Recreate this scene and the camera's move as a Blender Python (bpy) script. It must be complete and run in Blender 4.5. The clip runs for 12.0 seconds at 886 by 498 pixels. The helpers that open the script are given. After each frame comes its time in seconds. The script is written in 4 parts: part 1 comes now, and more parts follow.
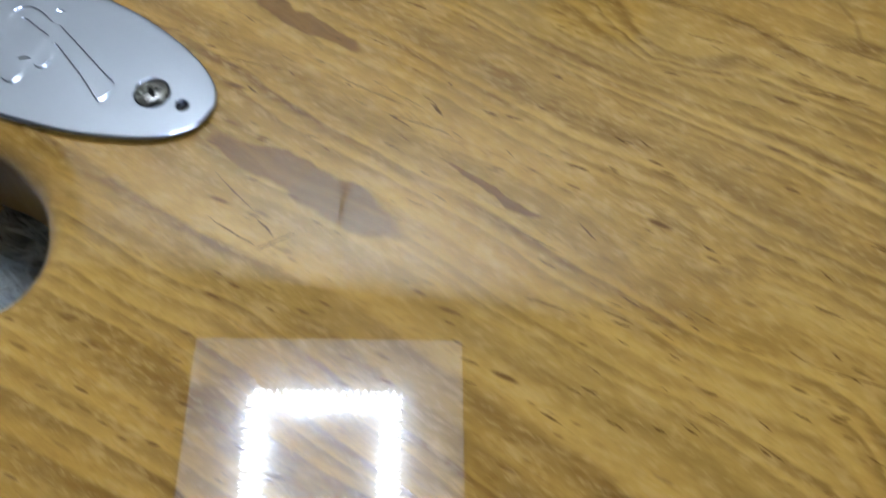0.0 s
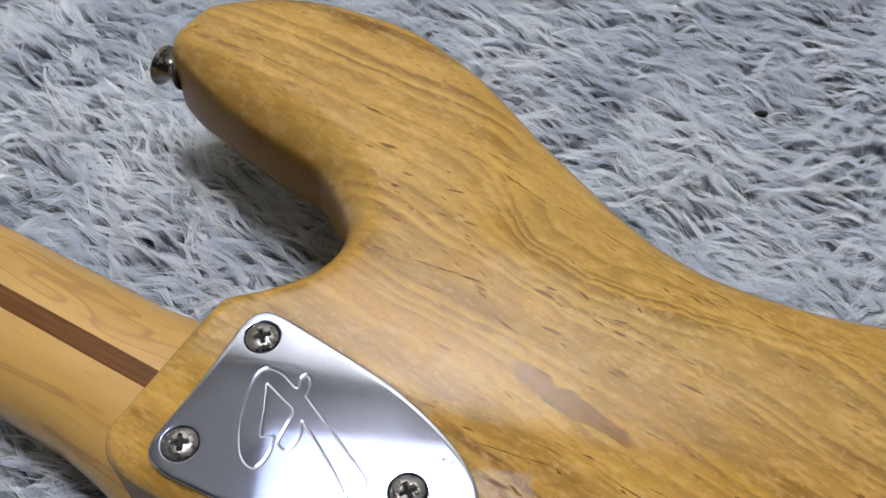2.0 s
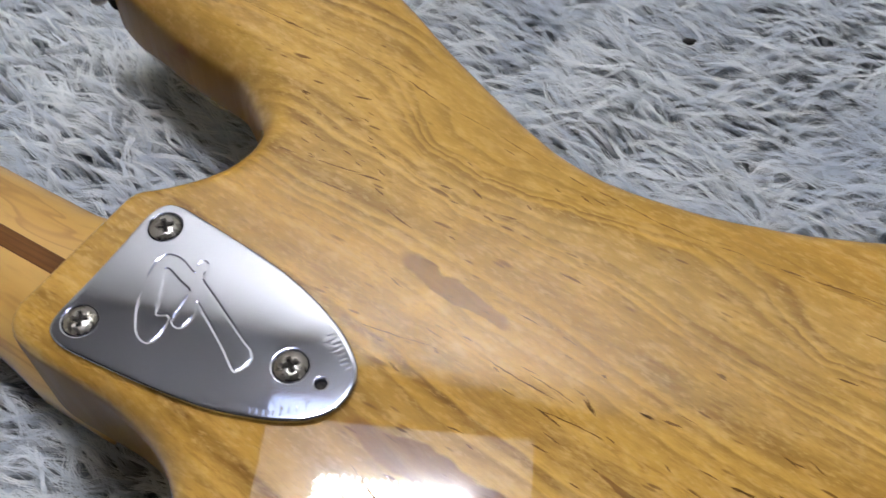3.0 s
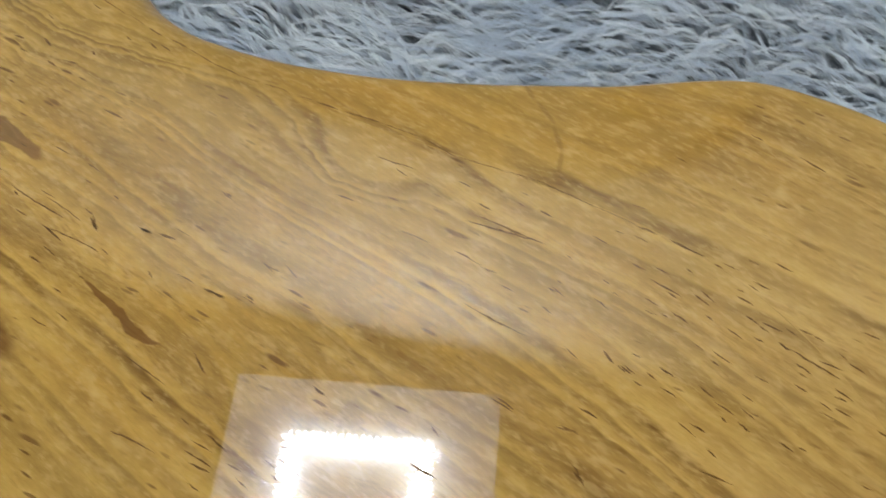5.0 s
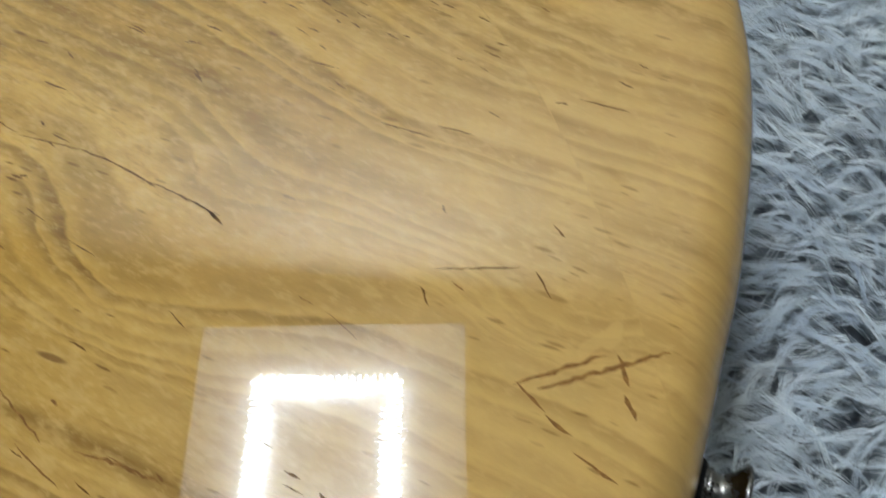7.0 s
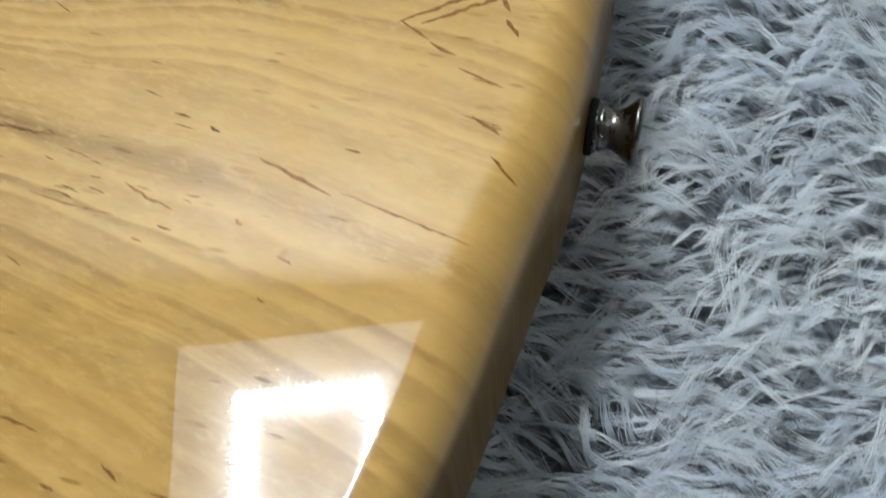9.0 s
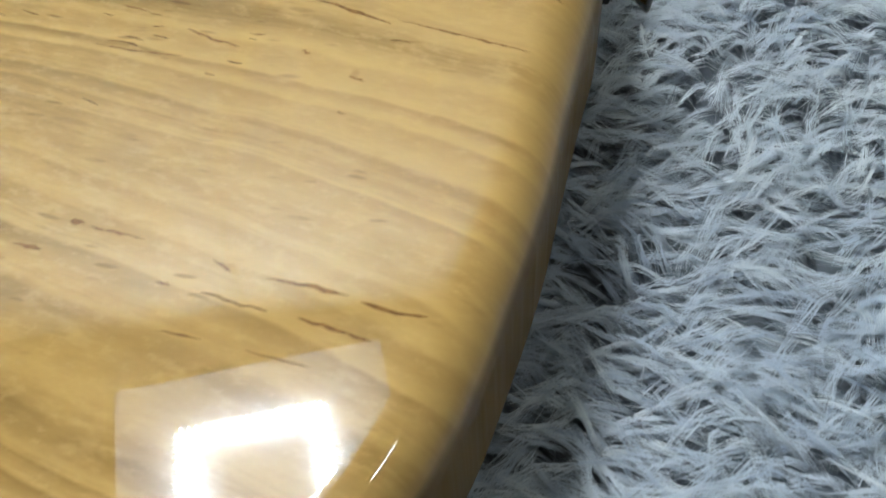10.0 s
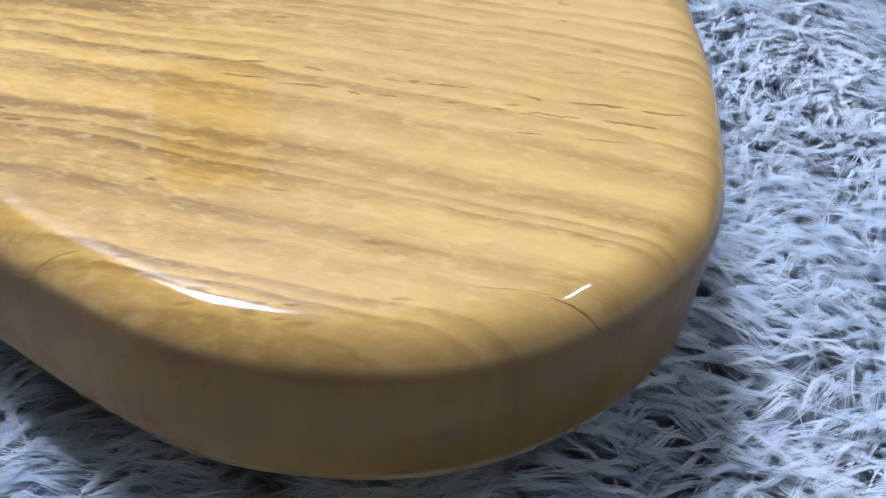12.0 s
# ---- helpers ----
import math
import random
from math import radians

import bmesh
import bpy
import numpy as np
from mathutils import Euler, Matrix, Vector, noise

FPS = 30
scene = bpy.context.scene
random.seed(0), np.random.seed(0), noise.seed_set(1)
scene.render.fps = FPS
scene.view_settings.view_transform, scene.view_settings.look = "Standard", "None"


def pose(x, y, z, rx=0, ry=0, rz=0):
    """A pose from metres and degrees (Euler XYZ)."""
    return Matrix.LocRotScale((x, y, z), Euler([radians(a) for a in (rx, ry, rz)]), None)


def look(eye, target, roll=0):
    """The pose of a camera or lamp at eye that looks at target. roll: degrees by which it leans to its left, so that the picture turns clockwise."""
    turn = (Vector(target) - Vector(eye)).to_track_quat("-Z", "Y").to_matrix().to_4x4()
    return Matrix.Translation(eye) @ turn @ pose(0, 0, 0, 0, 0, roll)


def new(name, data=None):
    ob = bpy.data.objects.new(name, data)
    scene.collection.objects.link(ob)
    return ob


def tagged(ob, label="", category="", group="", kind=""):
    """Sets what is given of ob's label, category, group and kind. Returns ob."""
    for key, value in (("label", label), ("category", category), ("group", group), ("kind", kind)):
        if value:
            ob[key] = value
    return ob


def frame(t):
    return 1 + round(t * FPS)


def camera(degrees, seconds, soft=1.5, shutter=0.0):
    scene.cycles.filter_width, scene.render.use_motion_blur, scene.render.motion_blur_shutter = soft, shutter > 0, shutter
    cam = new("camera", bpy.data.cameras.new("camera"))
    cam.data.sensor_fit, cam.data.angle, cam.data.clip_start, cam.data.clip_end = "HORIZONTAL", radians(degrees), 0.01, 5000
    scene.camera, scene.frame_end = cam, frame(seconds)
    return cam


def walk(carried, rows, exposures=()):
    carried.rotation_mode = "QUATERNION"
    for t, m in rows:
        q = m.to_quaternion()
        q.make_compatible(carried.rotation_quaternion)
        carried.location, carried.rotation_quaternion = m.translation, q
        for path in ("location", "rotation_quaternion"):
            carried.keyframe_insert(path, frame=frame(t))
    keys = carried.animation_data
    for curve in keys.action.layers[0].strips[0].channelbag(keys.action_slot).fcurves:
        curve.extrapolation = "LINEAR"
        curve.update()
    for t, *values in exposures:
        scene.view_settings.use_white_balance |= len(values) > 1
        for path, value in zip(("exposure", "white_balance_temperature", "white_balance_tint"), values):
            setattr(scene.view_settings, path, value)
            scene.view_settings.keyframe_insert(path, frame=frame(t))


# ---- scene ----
# ---- camera ----
EXPOSURES = [
    (0.0, -0.37, 5950, 5), (0.8, -0.28, 6450, 9), (1.5, -0.02, 6550, 12), (2.5, -0.04, 7000, 16), (4.5, -0.18, 6650, 9), (5.5, -0.28, 6600, 4), (6.5, -0.28, 6350, 2), (7.2, -0.16, 6450, 3),
    (9.0, 0.11, 6600, 5), (10.0, 0.11, 6350, 3), (11.0, 0.49, 5700, 11), (12.0, 0.75, 5500, 15),
]
PATH = [
    (0, (0.01984, -0.00492, 0.26698), (0.01065, 0.14769, 0.00886), 3.74),
    (0.2, (0.00548, 0.00909, 0.26933), (-0.00839, 0.16484, 0.01331), 2.93),
    (0.5, (-0.01038, 0.02856, 0.27125), (-0.02894, 0.18757, 0.01753), 2.09),
    (1, (-0.03144, 0.05375, 0.27766), (-0.05524, 0.22104, 0.02978), 1.93),
    (1.5, (-0.04626, 0.06592, 0.28504), (-0.07562, 0.23993, 0.04244), 2.00),
    (2, (-0.04486, 0.06335, 0.28501), (-0.07737, 0.23763, 0.04299), 1.71),
    (2.5, (-0.03243, 0.05356, 0.28222), (-0.06571, 0.22374, 0.03741), 1.58),
    (2.7, (-0.02318, 0.04944, 0.28241), (-0.05773, 0.21820, 0.03680), 1.24),
    (4.3, (0.07840, 0.04212, 0.28255), (0.04036, 0.20606, 0.03421), 0.59),
    (4.5, (0.09409, 0.04137, 0.27970), (0.05587, 0.20408, 0.03057), 0.07),
    (5, (0.12639, 0.03593, 0.27246), (0.08867, 0.19523, 0.02106), -1.20),
    (5.5, (0.15690, 0.02498, 0.26350), (0.12128, 0.17995, 0.00911), -2.76),
    (6, (0.18486, 0.01304, 0.25612), (0.15380, 0.16536, -0.00046), -3.40),
    (6.5, (0.20386, -0.00631, 0.25042), (0.17461, 0.14464, -0.00718), -3.90),
    (7, (0.22173, -0.02855, 0.24065), (0.19037, 0.12201, -0.01693), -5.25),
    (7.2, (0.22980, -0.03417, 0.23671), (0.19711, 0.11461, -0.02174), -5.97),
    (9, (0.24096, -0.09138, 0.20347), (0.21739, 0.06591, -0.05090), -7.77),
    (9.5, (0.23093, -0.11140, 0.19465), (0.21935, 0.05123, -0.05718), -6.49),
    (10, (0.21428, -0.12852, 0.19277), (0.21473, 0.03628, -0.05791), -5.17),
    (10.5, (0.19163, -0.15287, 0.19247), (0.20712, 0.01534, -0.05545), -2.47),
    (11, (0.16112, -0.18118, 0.18847), (0.19913, -0.00132, -0.04860), 1.27),
    (11.5, (0.13274, -0.19869, 0.18899), (0.19594, -0.00320, -0.02962), 4.74),
    (12, (0.10259, -0.20272, 0.18829), (0.18110, -0.00081, -0.01925), 6.06),
]
cam = camera(49.5, 12.0, soft=1.5, shutter=0.35)
walk(cam, [(t, look(eye, target, roll)) for t, eye, target, roll in PATH], EXPOSURES)

# ---- world and lamps ----
H = 0.0697          # height of the flat back of the instrument
THICK = 0.044       # thickness of its body
CEIL = 2.345        # height of the room

world = bpy.data.worlds.new("room_air")
world.use_nodes = True
world.node_tree.nodes["Background"].inputs[0].default_value = (0.85, 0.92, 1.0, 1)
world.node_tree.nodes["Background"].inputs[1].default_value = 0.05
scene.world = world


# ---- small helpers ----
def mesh_object(name, bm, mat, parent=None, smooth=True):
    me = bpy.data.meshes.new(name)
    bm.to_mesh(me)
    bm.free()
    if smooth:
        me.shade_smooth()
    me.materials.append(mat)
    ob = new(name, me)
    if parent is not None:
        ob.parent = parent
    return ob


def part(name, bm, mat, parent, label="", smooth=True):
    ob = mesh_object(name, bm, mat, parent, smooth)
    if label:
        ob["label"] = label
    return ob


def add_box(bm, cx, cy, cz, sx, sy, sz, bevel=0.0):
    made = bmesh.ops.create_cube(bm, size=1.0, matrix=Matrix.LocRotScale((cx, cy, cz), None, (sx, sy, sz)))
    if bevel:
        edges = {e for v in made["verts"] for e in v.link_edges}
        bmesh.ops.bevel(bm, geom=list(edges), offset=bevel, segments=2, affect="EDGES", profile=0.5)
    return bm


def box(cx, cy, cz, sx, sy, sz, bevel=0.0):
    return add_box(bmesh.new(), cx, cy, cz, sx, sy, sz, bevel)


def revolve(profile, m, segments=40):
    """A turned body: rows of (radius, height) about z, placed by m."""
    bm = bmesh.new()
    rings = []
    for r, z in profile:
        if r < 1e-6:
            rings.append([bm.verts.new(m @ Vector((0, 0, z)))])
        else:
            rings.append([bm.verts.new(m @ Vector((r * math.cos(a), r * math.sin(a), z)))
                          for a in [2 * math.pi * k / segments for k in range(segments)]])
    for a, b in zip(rings, rings[1:]):
        for k in range(segments):
            n = (k + 1) % segments
            if len(a) == 1 and len(b) == 1:
                continue
            if len(a) == 1:
                bm.faces.new((a[0], b[k], b[n]))
            elif len(b) == 1:
                bm.faces.new((a[k], b[0], a[n]))
            else:
                bm.faces.new((a[k], b[k], b[n], a[n]))
    bmesh.ops.recalc_face_normals(bm, faces=bm.faces)
    return bm


def spline(points, step, closed=True):
    """Points at even steps along a smooth curve through the given ones."""
    p = np.array(points, float)
    n = len(p)
    out = []
    for i in range(n if closed else n - 1):
        a, b, c, d = (p[(i + k) % n] if closed else p[min(max(i + k, 0), n - 1)] for k in (-1, 0, 1, 2))
        for s in np.linspace(0, 1, 16, endpoint=False):
            out.append(0.5 * (2 * b + (c - a) * s + (2 * a - 5 * b + 4 * c - d) * s**2 + (3 * b - a - 3 * c + d) * s**3))
    if not closed:
        out.append(p[-1])
    out = np.array(out)
    loop = np.vstack([out, out[:1]]) if closed else out
    run = np.r_[0, np.cumsum(np.hypot(*np.diff(loop, axis=0).T))]
    count = max(int(run[-1] / step), 8)
    at = np.linspace(0, run[-1], count, endpoint=not closed)
    return np.stack([np.interp(at, run, loop[:, k]) for k in (0, 1)], 1)


def inward(loop):
    """Unit normals that point into a closed loop."""
    t = np.roll(loop, -1, 0) - np.roll(loop, 1, 0)
    n = np.stack([-t[:, 1], t[:, 0]], 1) / np.hypot(t[:, 0], t[:, 1])[:, None]
    area = np.sum(loop[:, 0] * np.roll(loop[:, 1], -1) - np.roll(loop[:, 0], -1) * loop[:, 1])
    return n if area > 0 else -n


def inside(points, loop):
    """Which points lie inside a closed loop."""
    x, y = points[:, :1], points[:, 1:]
    a, b = loop, np.roll(loop, -1, 0)
    crosses = (a[:, 1] > y) != (b[:, 1] > y)
    at = (b[:, 0] - a[:, 0]) * (y - a[:, 1]) / np.where(b[:, 1] == a[:, 1], 1e-12, b[:, 1] - a[:, 1]) + a[:, 0]
    return (np.sum(crosses & (x < at), 1) % 2) == 1


def nearest(points, loop):
    """Distance from each point to the nearest point of a loop."""
    return np.concatenate([np.sqrt(((chunk[:, None] - loop[None]) ** 2).sum(-1).min(1))
                           for chunk in np.array_split(points, max(1, len(points) // 2000))])


def slab(loop, radius, top, height, grid, low_round=0.004, extra=None, steep=1.0):
    """A solid with a rounded upper rim: loop in plan, radius of the rim along it, top(points) its upper surface, steep: the rim's height by its width."""
    from mathutils.geometry import delaunay_2d_cdt
    n = inward(loop)
    radius = np.broadcast_to(radius, (len(loop),))
    bm = bmesh.new()
    z_low = H - height if height > 0.01 else None
    rings = []
    base = top(loop)
    floor_z = base - height if z_low is None else np.full(len(loop), z_low)
    low_round = np.broadcast_to(low_round, (len(loop),))
    for a in (0, 30, 60, 90):
        s, c = math.sin(radians(a)), math.cos(radians(a))
        rings.append((loop + n * (low_round * (1 - s))[:, None], floor_z + low_round * (1 - c)))
    for a in np.linspace(0, 90, 9):
        xy = loop + n * (radius * (1 - math.cos(radians(a))))[:, None]
        rings.append((xy, top(xy) - steep * radius * (1 - math.sin(radians(a)))))
    verts = [[bm.verts.new((*xy, z)) for xy, z in zip(p, q)] for p, q in rings]
    for a, b in zip(verts, verts[1:]):
        for k in range(len(a)):
            m = (k + 1) % len(a)
            bm.faces.new((a[k], a[m], b[m], b[k]))
    bm.faces.new(list(reversed(verts[0])))
    rim = rings[-1][0]
    lo, hi = rim.min(0), rim.max(0)
    gx, gy = np.meshgrid(np.arange(lo[0], hi[0], grid), np.arange(lo[1], hi[1], grid))
    pts = np.stack([gx.ravel(), gy.ravel()], 1)
    # A row of points just inside the rim keeps the flat of the top flat.
    row = loop + n * (radius + 0.30 * grid)[:, None]
    pts = pts[inside(pts, row)]
    pts = np.vstack([pts[nearest(pts, row) > 0.4 * grid], row])
    if extra is not None:
        pts = np.vstack([pts, extra])
    pts = pts[inside(pts, rim)]
    pts = pts[nearest(pts, rim) > 0.12 * grid]
    allp = np.vstack([rim, pts])
    count = len(rim)
    got = delaunay_2d_cdt([Vector(p) for p in allp.tolist()], [], [list(range(count))], 1, 1e-9)
    place = np.array([tuple(v) for v in got[0]])
    zs = top(place)
    made = []
    for i, source in enumerate(got[3]):
        if source and source[0] < count:
            made.append(verts[-1][source[0]])
        else:
            made.append(bm.verts.new((*place[i], zs[i])))
    for f in got[2]:
        if len(set(f)) > 2:
            try:
                bm.faces.new([made[k] for k in f])
            except ValueError:
                pass
    bmesh.ops.recalc_face_normals(bm, faces=bm.faces)
    return bm


# ---- materials ----
RING = 0.385         # side of the lamp's square of light strips
LIGHT, HONEY, BROWN, OLIVE = (0.650, 0.395, 0.094), (0.520, 0.288, 0.049), (0.195, 0.086, 0.012), (0.310, 0.176, 0.026)
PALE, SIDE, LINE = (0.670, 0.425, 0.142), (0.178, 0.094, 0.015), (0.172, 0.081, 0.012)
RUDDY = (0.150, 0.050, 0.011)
STAIN, PORE = (0.165, 0.064, 0.010), (0.125, 0.050, 0.008)
MAPLE, MAPLE_DARK, MAPLE_LINE = (0.63, 0.375, 0.100), (0.57, 0.325, 0.080), (0.36, 0.185, 0.045)
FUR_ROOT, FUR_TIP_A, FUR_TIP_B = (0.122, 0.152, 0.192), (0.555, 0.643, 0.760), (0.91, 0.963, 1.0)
LED_POWER = 225.0
FUR_TURN = 3.12         # direction in which the fur lies, in radians


class Nodes:
    """Short names for the nodes of a material."""

    def __init__(self, name):
        self.mat = bpy.data.materials.new(name)
        self.mat.use_nodes = True
        self.tree = self.mat.node_tree
        self.bsdf = self.tree.nodes["Principled BSDF"]

    def add(self, kind):
        return self.tree.nodes.new(kind)

    def link(self, a, b):
        self.tree.links.new(a, b)

    def put(self, socket, value):
        if isinstance(value, bpy.types.NodeSocket):
            self.link(value, socket)
        else:
            socket.default_value = value

    def math(self, op, a, b=0.0, c=0.0, clamp=False):
        node = self.add("ShaderNodeMath")
        node.operation, node.use_clamp = op, clamp
        for k, v in enumerate((a, b, c)):
            self.put(node.inputs[k], v)
        return node.outputs[0]

    def vmath(self, op, a, b=(0, 0, 0)):
        node = self.add("ShaderNodeVectorMath")
        node.operation = op
        self.put(node.inputs[0], a)
        if op == "SCALE":
            self.put(node.inputs["Scale"], b)
        else:
            self.put(node.inputs[1], b)
        return node.outputs["Value"] if op in ("LENGTH", "DOT_PRODUCT") else node.outputs[0]

    def ramp(self, value, low, high, a=0.0, b=1.0):
        node = self.add("ShaderNodeMapRange")
        node.interpolation_type = "SMOOTHSTEP"
        for k, v in enumerate((value, low, high, a, b)):
            self.put(node.inputs[k], v)
        return node.outputs[0]

    def mix(self, factor, a, b, blend="MIX"):
        node = self.add("ShaderNodeMix")
        node.data_type, node.blend_type = "RGBA", blend
        self.put(node.inputs[0], factor)
        for k, v in ((6, a), (7, b)):
            self.put(node.inputs[k], v if isinstance(v, bpy.types.NodeSocket) else (*v, 1))
        return node.outputs[2]

    def mapped(self, vector, loc=(0, 0, 0), rot=(0, 0, 0), scale=(1, 1, 1), kind="POINT"):
        node = self.add("ShaderNodeMapping")
        node.vector_type = kind
        self.put(node.inputs[0], vector)
        node.inputs[1].default_value = loc
        node.inputs[2].default_value = [radians(a) for a in rot]
        node.inputs[3].default_value = scale
        return node.outputs[0]

    def noise(self, vector, scale, detail=3.0, rough=0.5, colour=False, distortion=0.0):
        node = self.add("ShaderNodeTexNoise")
        self.put(node.inputs["Vector"], vector)
        node.inputs["Scale"].default_value = scale
        node.inputs["Detail"].default_value = detail
        node.inputs["Roughness"].default_value = rough
        node.inputs["Distortion"].default_value = distortion
        return node.outputs["Color" if colour else "Fac"]

    def place(self):
        return self.add("ShaderNodeTexCoord").outputs["Object"]

    def bump(self, height, strength, distance):
        node = self.add("ShaderNodeBump")
        node.inputs["Strength"].default_value = strength
        node.inputs["Distance"].default_value = distance
        self.link(height, node.inputs["Height"])
        return node.outputs[0]


def plain(name, colour, rough=0.5, metal=0.0, vary=0.08, scale=30.0, bump=0.0):
    m = Nodes(name)
    p = m.place()
    n = m.noise(p, scale, 5.0, 0.6)
    m.put(m.bsdf.inputs["Base Color"], m.mix(n, [c * (1 - vary) for c in colour], [min(1, c * (1 + vary)) for c in colour]))
    m.put(m.bsdf.inputs["Roughness"], m.ramp(m.noise(p, scale * 2.7, 4.0), 0.2, 0.8, rough * 0.85, min(1.0, rough * 1.15)))
    m.bsdf.inputs["Metallic"].default_value = metal
    if bump:
        m.link(m.bump(m.noise(p, scale * 8, 4.0), 0.3, bump), m.bsdf.inputs["Normal"])
    return m.mat


GRAIN = -17.1       # direction of the grain in plan, in degrees

# Marks in the wood: centre x, y, direction in degrees, half length and half width in millimetres.
STREAKS = [
    (-0.0322, 0.1784, -24.6, 18.5, 2.40),
    (-0.0235, 0.1262, -24.6, 28.4, 5.00),
    (0.0230, 0.1304, -27.1, 14.0, 0.95),
]
FLECKS = [
    (-0.0122, 0.1745, -20.5, 3.4, 0.35),
    (-0.0527, 0.1978, -29.8, 4.2, 0.30),
    (-0.0025, 0.1893, -24.4, 2.6, 0.50),
    (-0.0111, 0.1571, -21.0, 9.0, 0.50),
    (0.0065, 0.1538, -58.4, 2.3, 0.60),
    (-0.0453, 0.1625, -6.9, 9.4, 0.40),
    (-0.0401, 0.1213, -40.1, 6.8, 0.50),
    (-0.0303, 0.1118, -42.4, 3.2, 0.70),
    (-0.0267, 0.1084, 34.7, 4.9, 0.60),
    (-0.0380, 0.1098, -26.9, 6.6, 0.50),
    (0.0027, 0.1478, -14.6, 7.8, 0.40),
    (0.0068, 0.1534, -48.3, 1.9, 0.60),
    (0.0437, 0.1403, -9.8, 2.7, 0.80),
    (0.0545, 0.1501, -34.7, 2.1, 0.50),
    (0.1098, 0.1727, -7.3, 9.1, 0.60),
    (0.1124, 0.1473, -19.2, 7.8, 0.50),
]
CHECKS = [
    (0.0780, 0.1887, -11.1, 5.4, 0.50),
    (0.1109, 0.1739, -15.3, 9.6, 0.60),
    (0.0469, 0.1215, -47.7, 3.0, 0.60),
    (0.0346, 0.1172, -23.5, 6.5, 0.40),
    (0.0390, 0.0998, -13.6, 5.4, 0.50),
    (0.1516, 0.1645, -22.6, 4.2, 0.60),
    (0.1886, 0.1013, -14.9, 5.5, 0.50),
    (0.1872, 0.1511, -26.1, 6.0, 0.60),
    (0.1095, 0.0903, -10.0, 8.5, 0.45),
    (0.1210, 0.0877, -17.0, 4.2, 0.60),
    (0.1290, 0.0843, -26.0, 7.0, 0.60),
    (0.1425, 0.0786, -21.5, 9.5, 0.60),
    (0.1512, 0.0744, -42.0, 2.6, 0.90),
    (0.2221, 0.0650, -61.6, 3.1, 0.70),
    (0.2088, 0.0676, 6.8, 8.4, 0.50),
    (0.1986, 0.0601, -61.6, 2.2, 0.60),
    (0.1999, 0.0812, -69.5, 1.1, 0.80),
]
SCRATCHES = [
    (0.2266, 0.0470, 24.9, 8.6, 0.70),
    (0.2350, 0.0476, 22.8, 12.2, 0.80),
    (0.2388, 0.0480, -70.0, 3.1, 0.70),
    (0.2402, 0.0405, -64.5, 2.4, 0.70),
    (0.2215, 0.0408, -43.6, 3.7, 0.50),
    (0.1560, -0.0997, -20.0, 6.0, 0.14),
    (0.1670, -0.1047, -24.0, 5.0, 0.20),
    (0.0800, -0.0722, -12.0, 6.0, 0.16),
    (0.2270, 0.0355, -36.1, 2.8, 0.70),
    (0.2343, 0.0282, -31.7, 4.4, 0.50),
    (0.2353, 0.0170, -40.6, 3.1, 0.50),
    (0.1466, 0.0187, -12.6, 8.6, 0.60),
    (0.2021, 0.0064, -32.0, 7.3, 0.60),
    (0.2216, -0.0025, -25.8, 11.5, 0.35),
    (0.1765, 0.0028, -32.5, 5.2, 0.50),
    (0.2384, 0.0074, -51.5, 3.1, 0.50),
]
# The glue line between the two boards, from the tip of the horn towards the end.
SEAM = [
    (-0.1672, 0.2867), (-0.1565, 0.2836), (-0.1459, 0.2816), (-0.1314, 0.2758), (-0.1139, 0.2687), (-0.1031, 0.2649),
    (-0.0907, 0.2609), (-0.0803, 0.2571), (-0.0707, 0.2540), (-0.0595, 0.2495), (-0.0482, 0.2440), (-0.0346, 0.2394),
    (-0.0231, 0.2333), (-0.0146, 0.2302), (-0.0063, 0.2253), (0.0079, 0.2196), (0.0221, 0.2123), (0.0520, 0.2055),
    (0.0824, 0.1986), (0.0939, 0.1939), (0.1139, 0.1909), (0.1232, 0.1880), (0.1370, 0.1833), (0.1502, 0.1793), (0.1621, 0.1747),
]
PITS_A = [
    (-0.0030, 0.1892, -16.5, 3.7, 0.50),
    (0.0369, 0.1691, -32.9, 1.6, 0.70),
    (0.0197, 0.1544, -16.7, 1.8, 0.60),
    (0.0260, 0.1535, -12.5, 1.9, 0.50),
    (0.0063, 0.1534, -45.5, 2.4, 0.60),
    (0.0557, 0.1499, -16.1, 2.1, 0.50),
    (0.0604, 0.1501, -37.1, 2.4, 0.60),
    (0.0263, 0.1420, -41.4, 1.2, 0.60),
    (0.0439, 0.1401, -17.7, 2.6, 0.70),
    (0.0529, 0.1408, -33.5, 1.1, 0.70),
    (0.0883, 0.1665, -13.6, 4.0, 0.40),
    (0.1026, 0.1630, -21.6, 3.8, 0.45),
    (0.1242, 0.1524, -32.0, 1.4, 0.60),
    (0.1317, 0.1421, -35.5, 2.0, 0.50),
    (0.1403, 0.1429, -44.0, 1.8, 0.70),
    (0.1506, 0.1400, -32.4, 1.2, 0.60),
    (0.1849, 0.1492, -29.6, 1.9, 0.70),
    (0.1910, 0.1514, -12.6, 2.6, 0.60),
    (0.1805, 0.1543, -34.3, 1.4, 0.90),
]
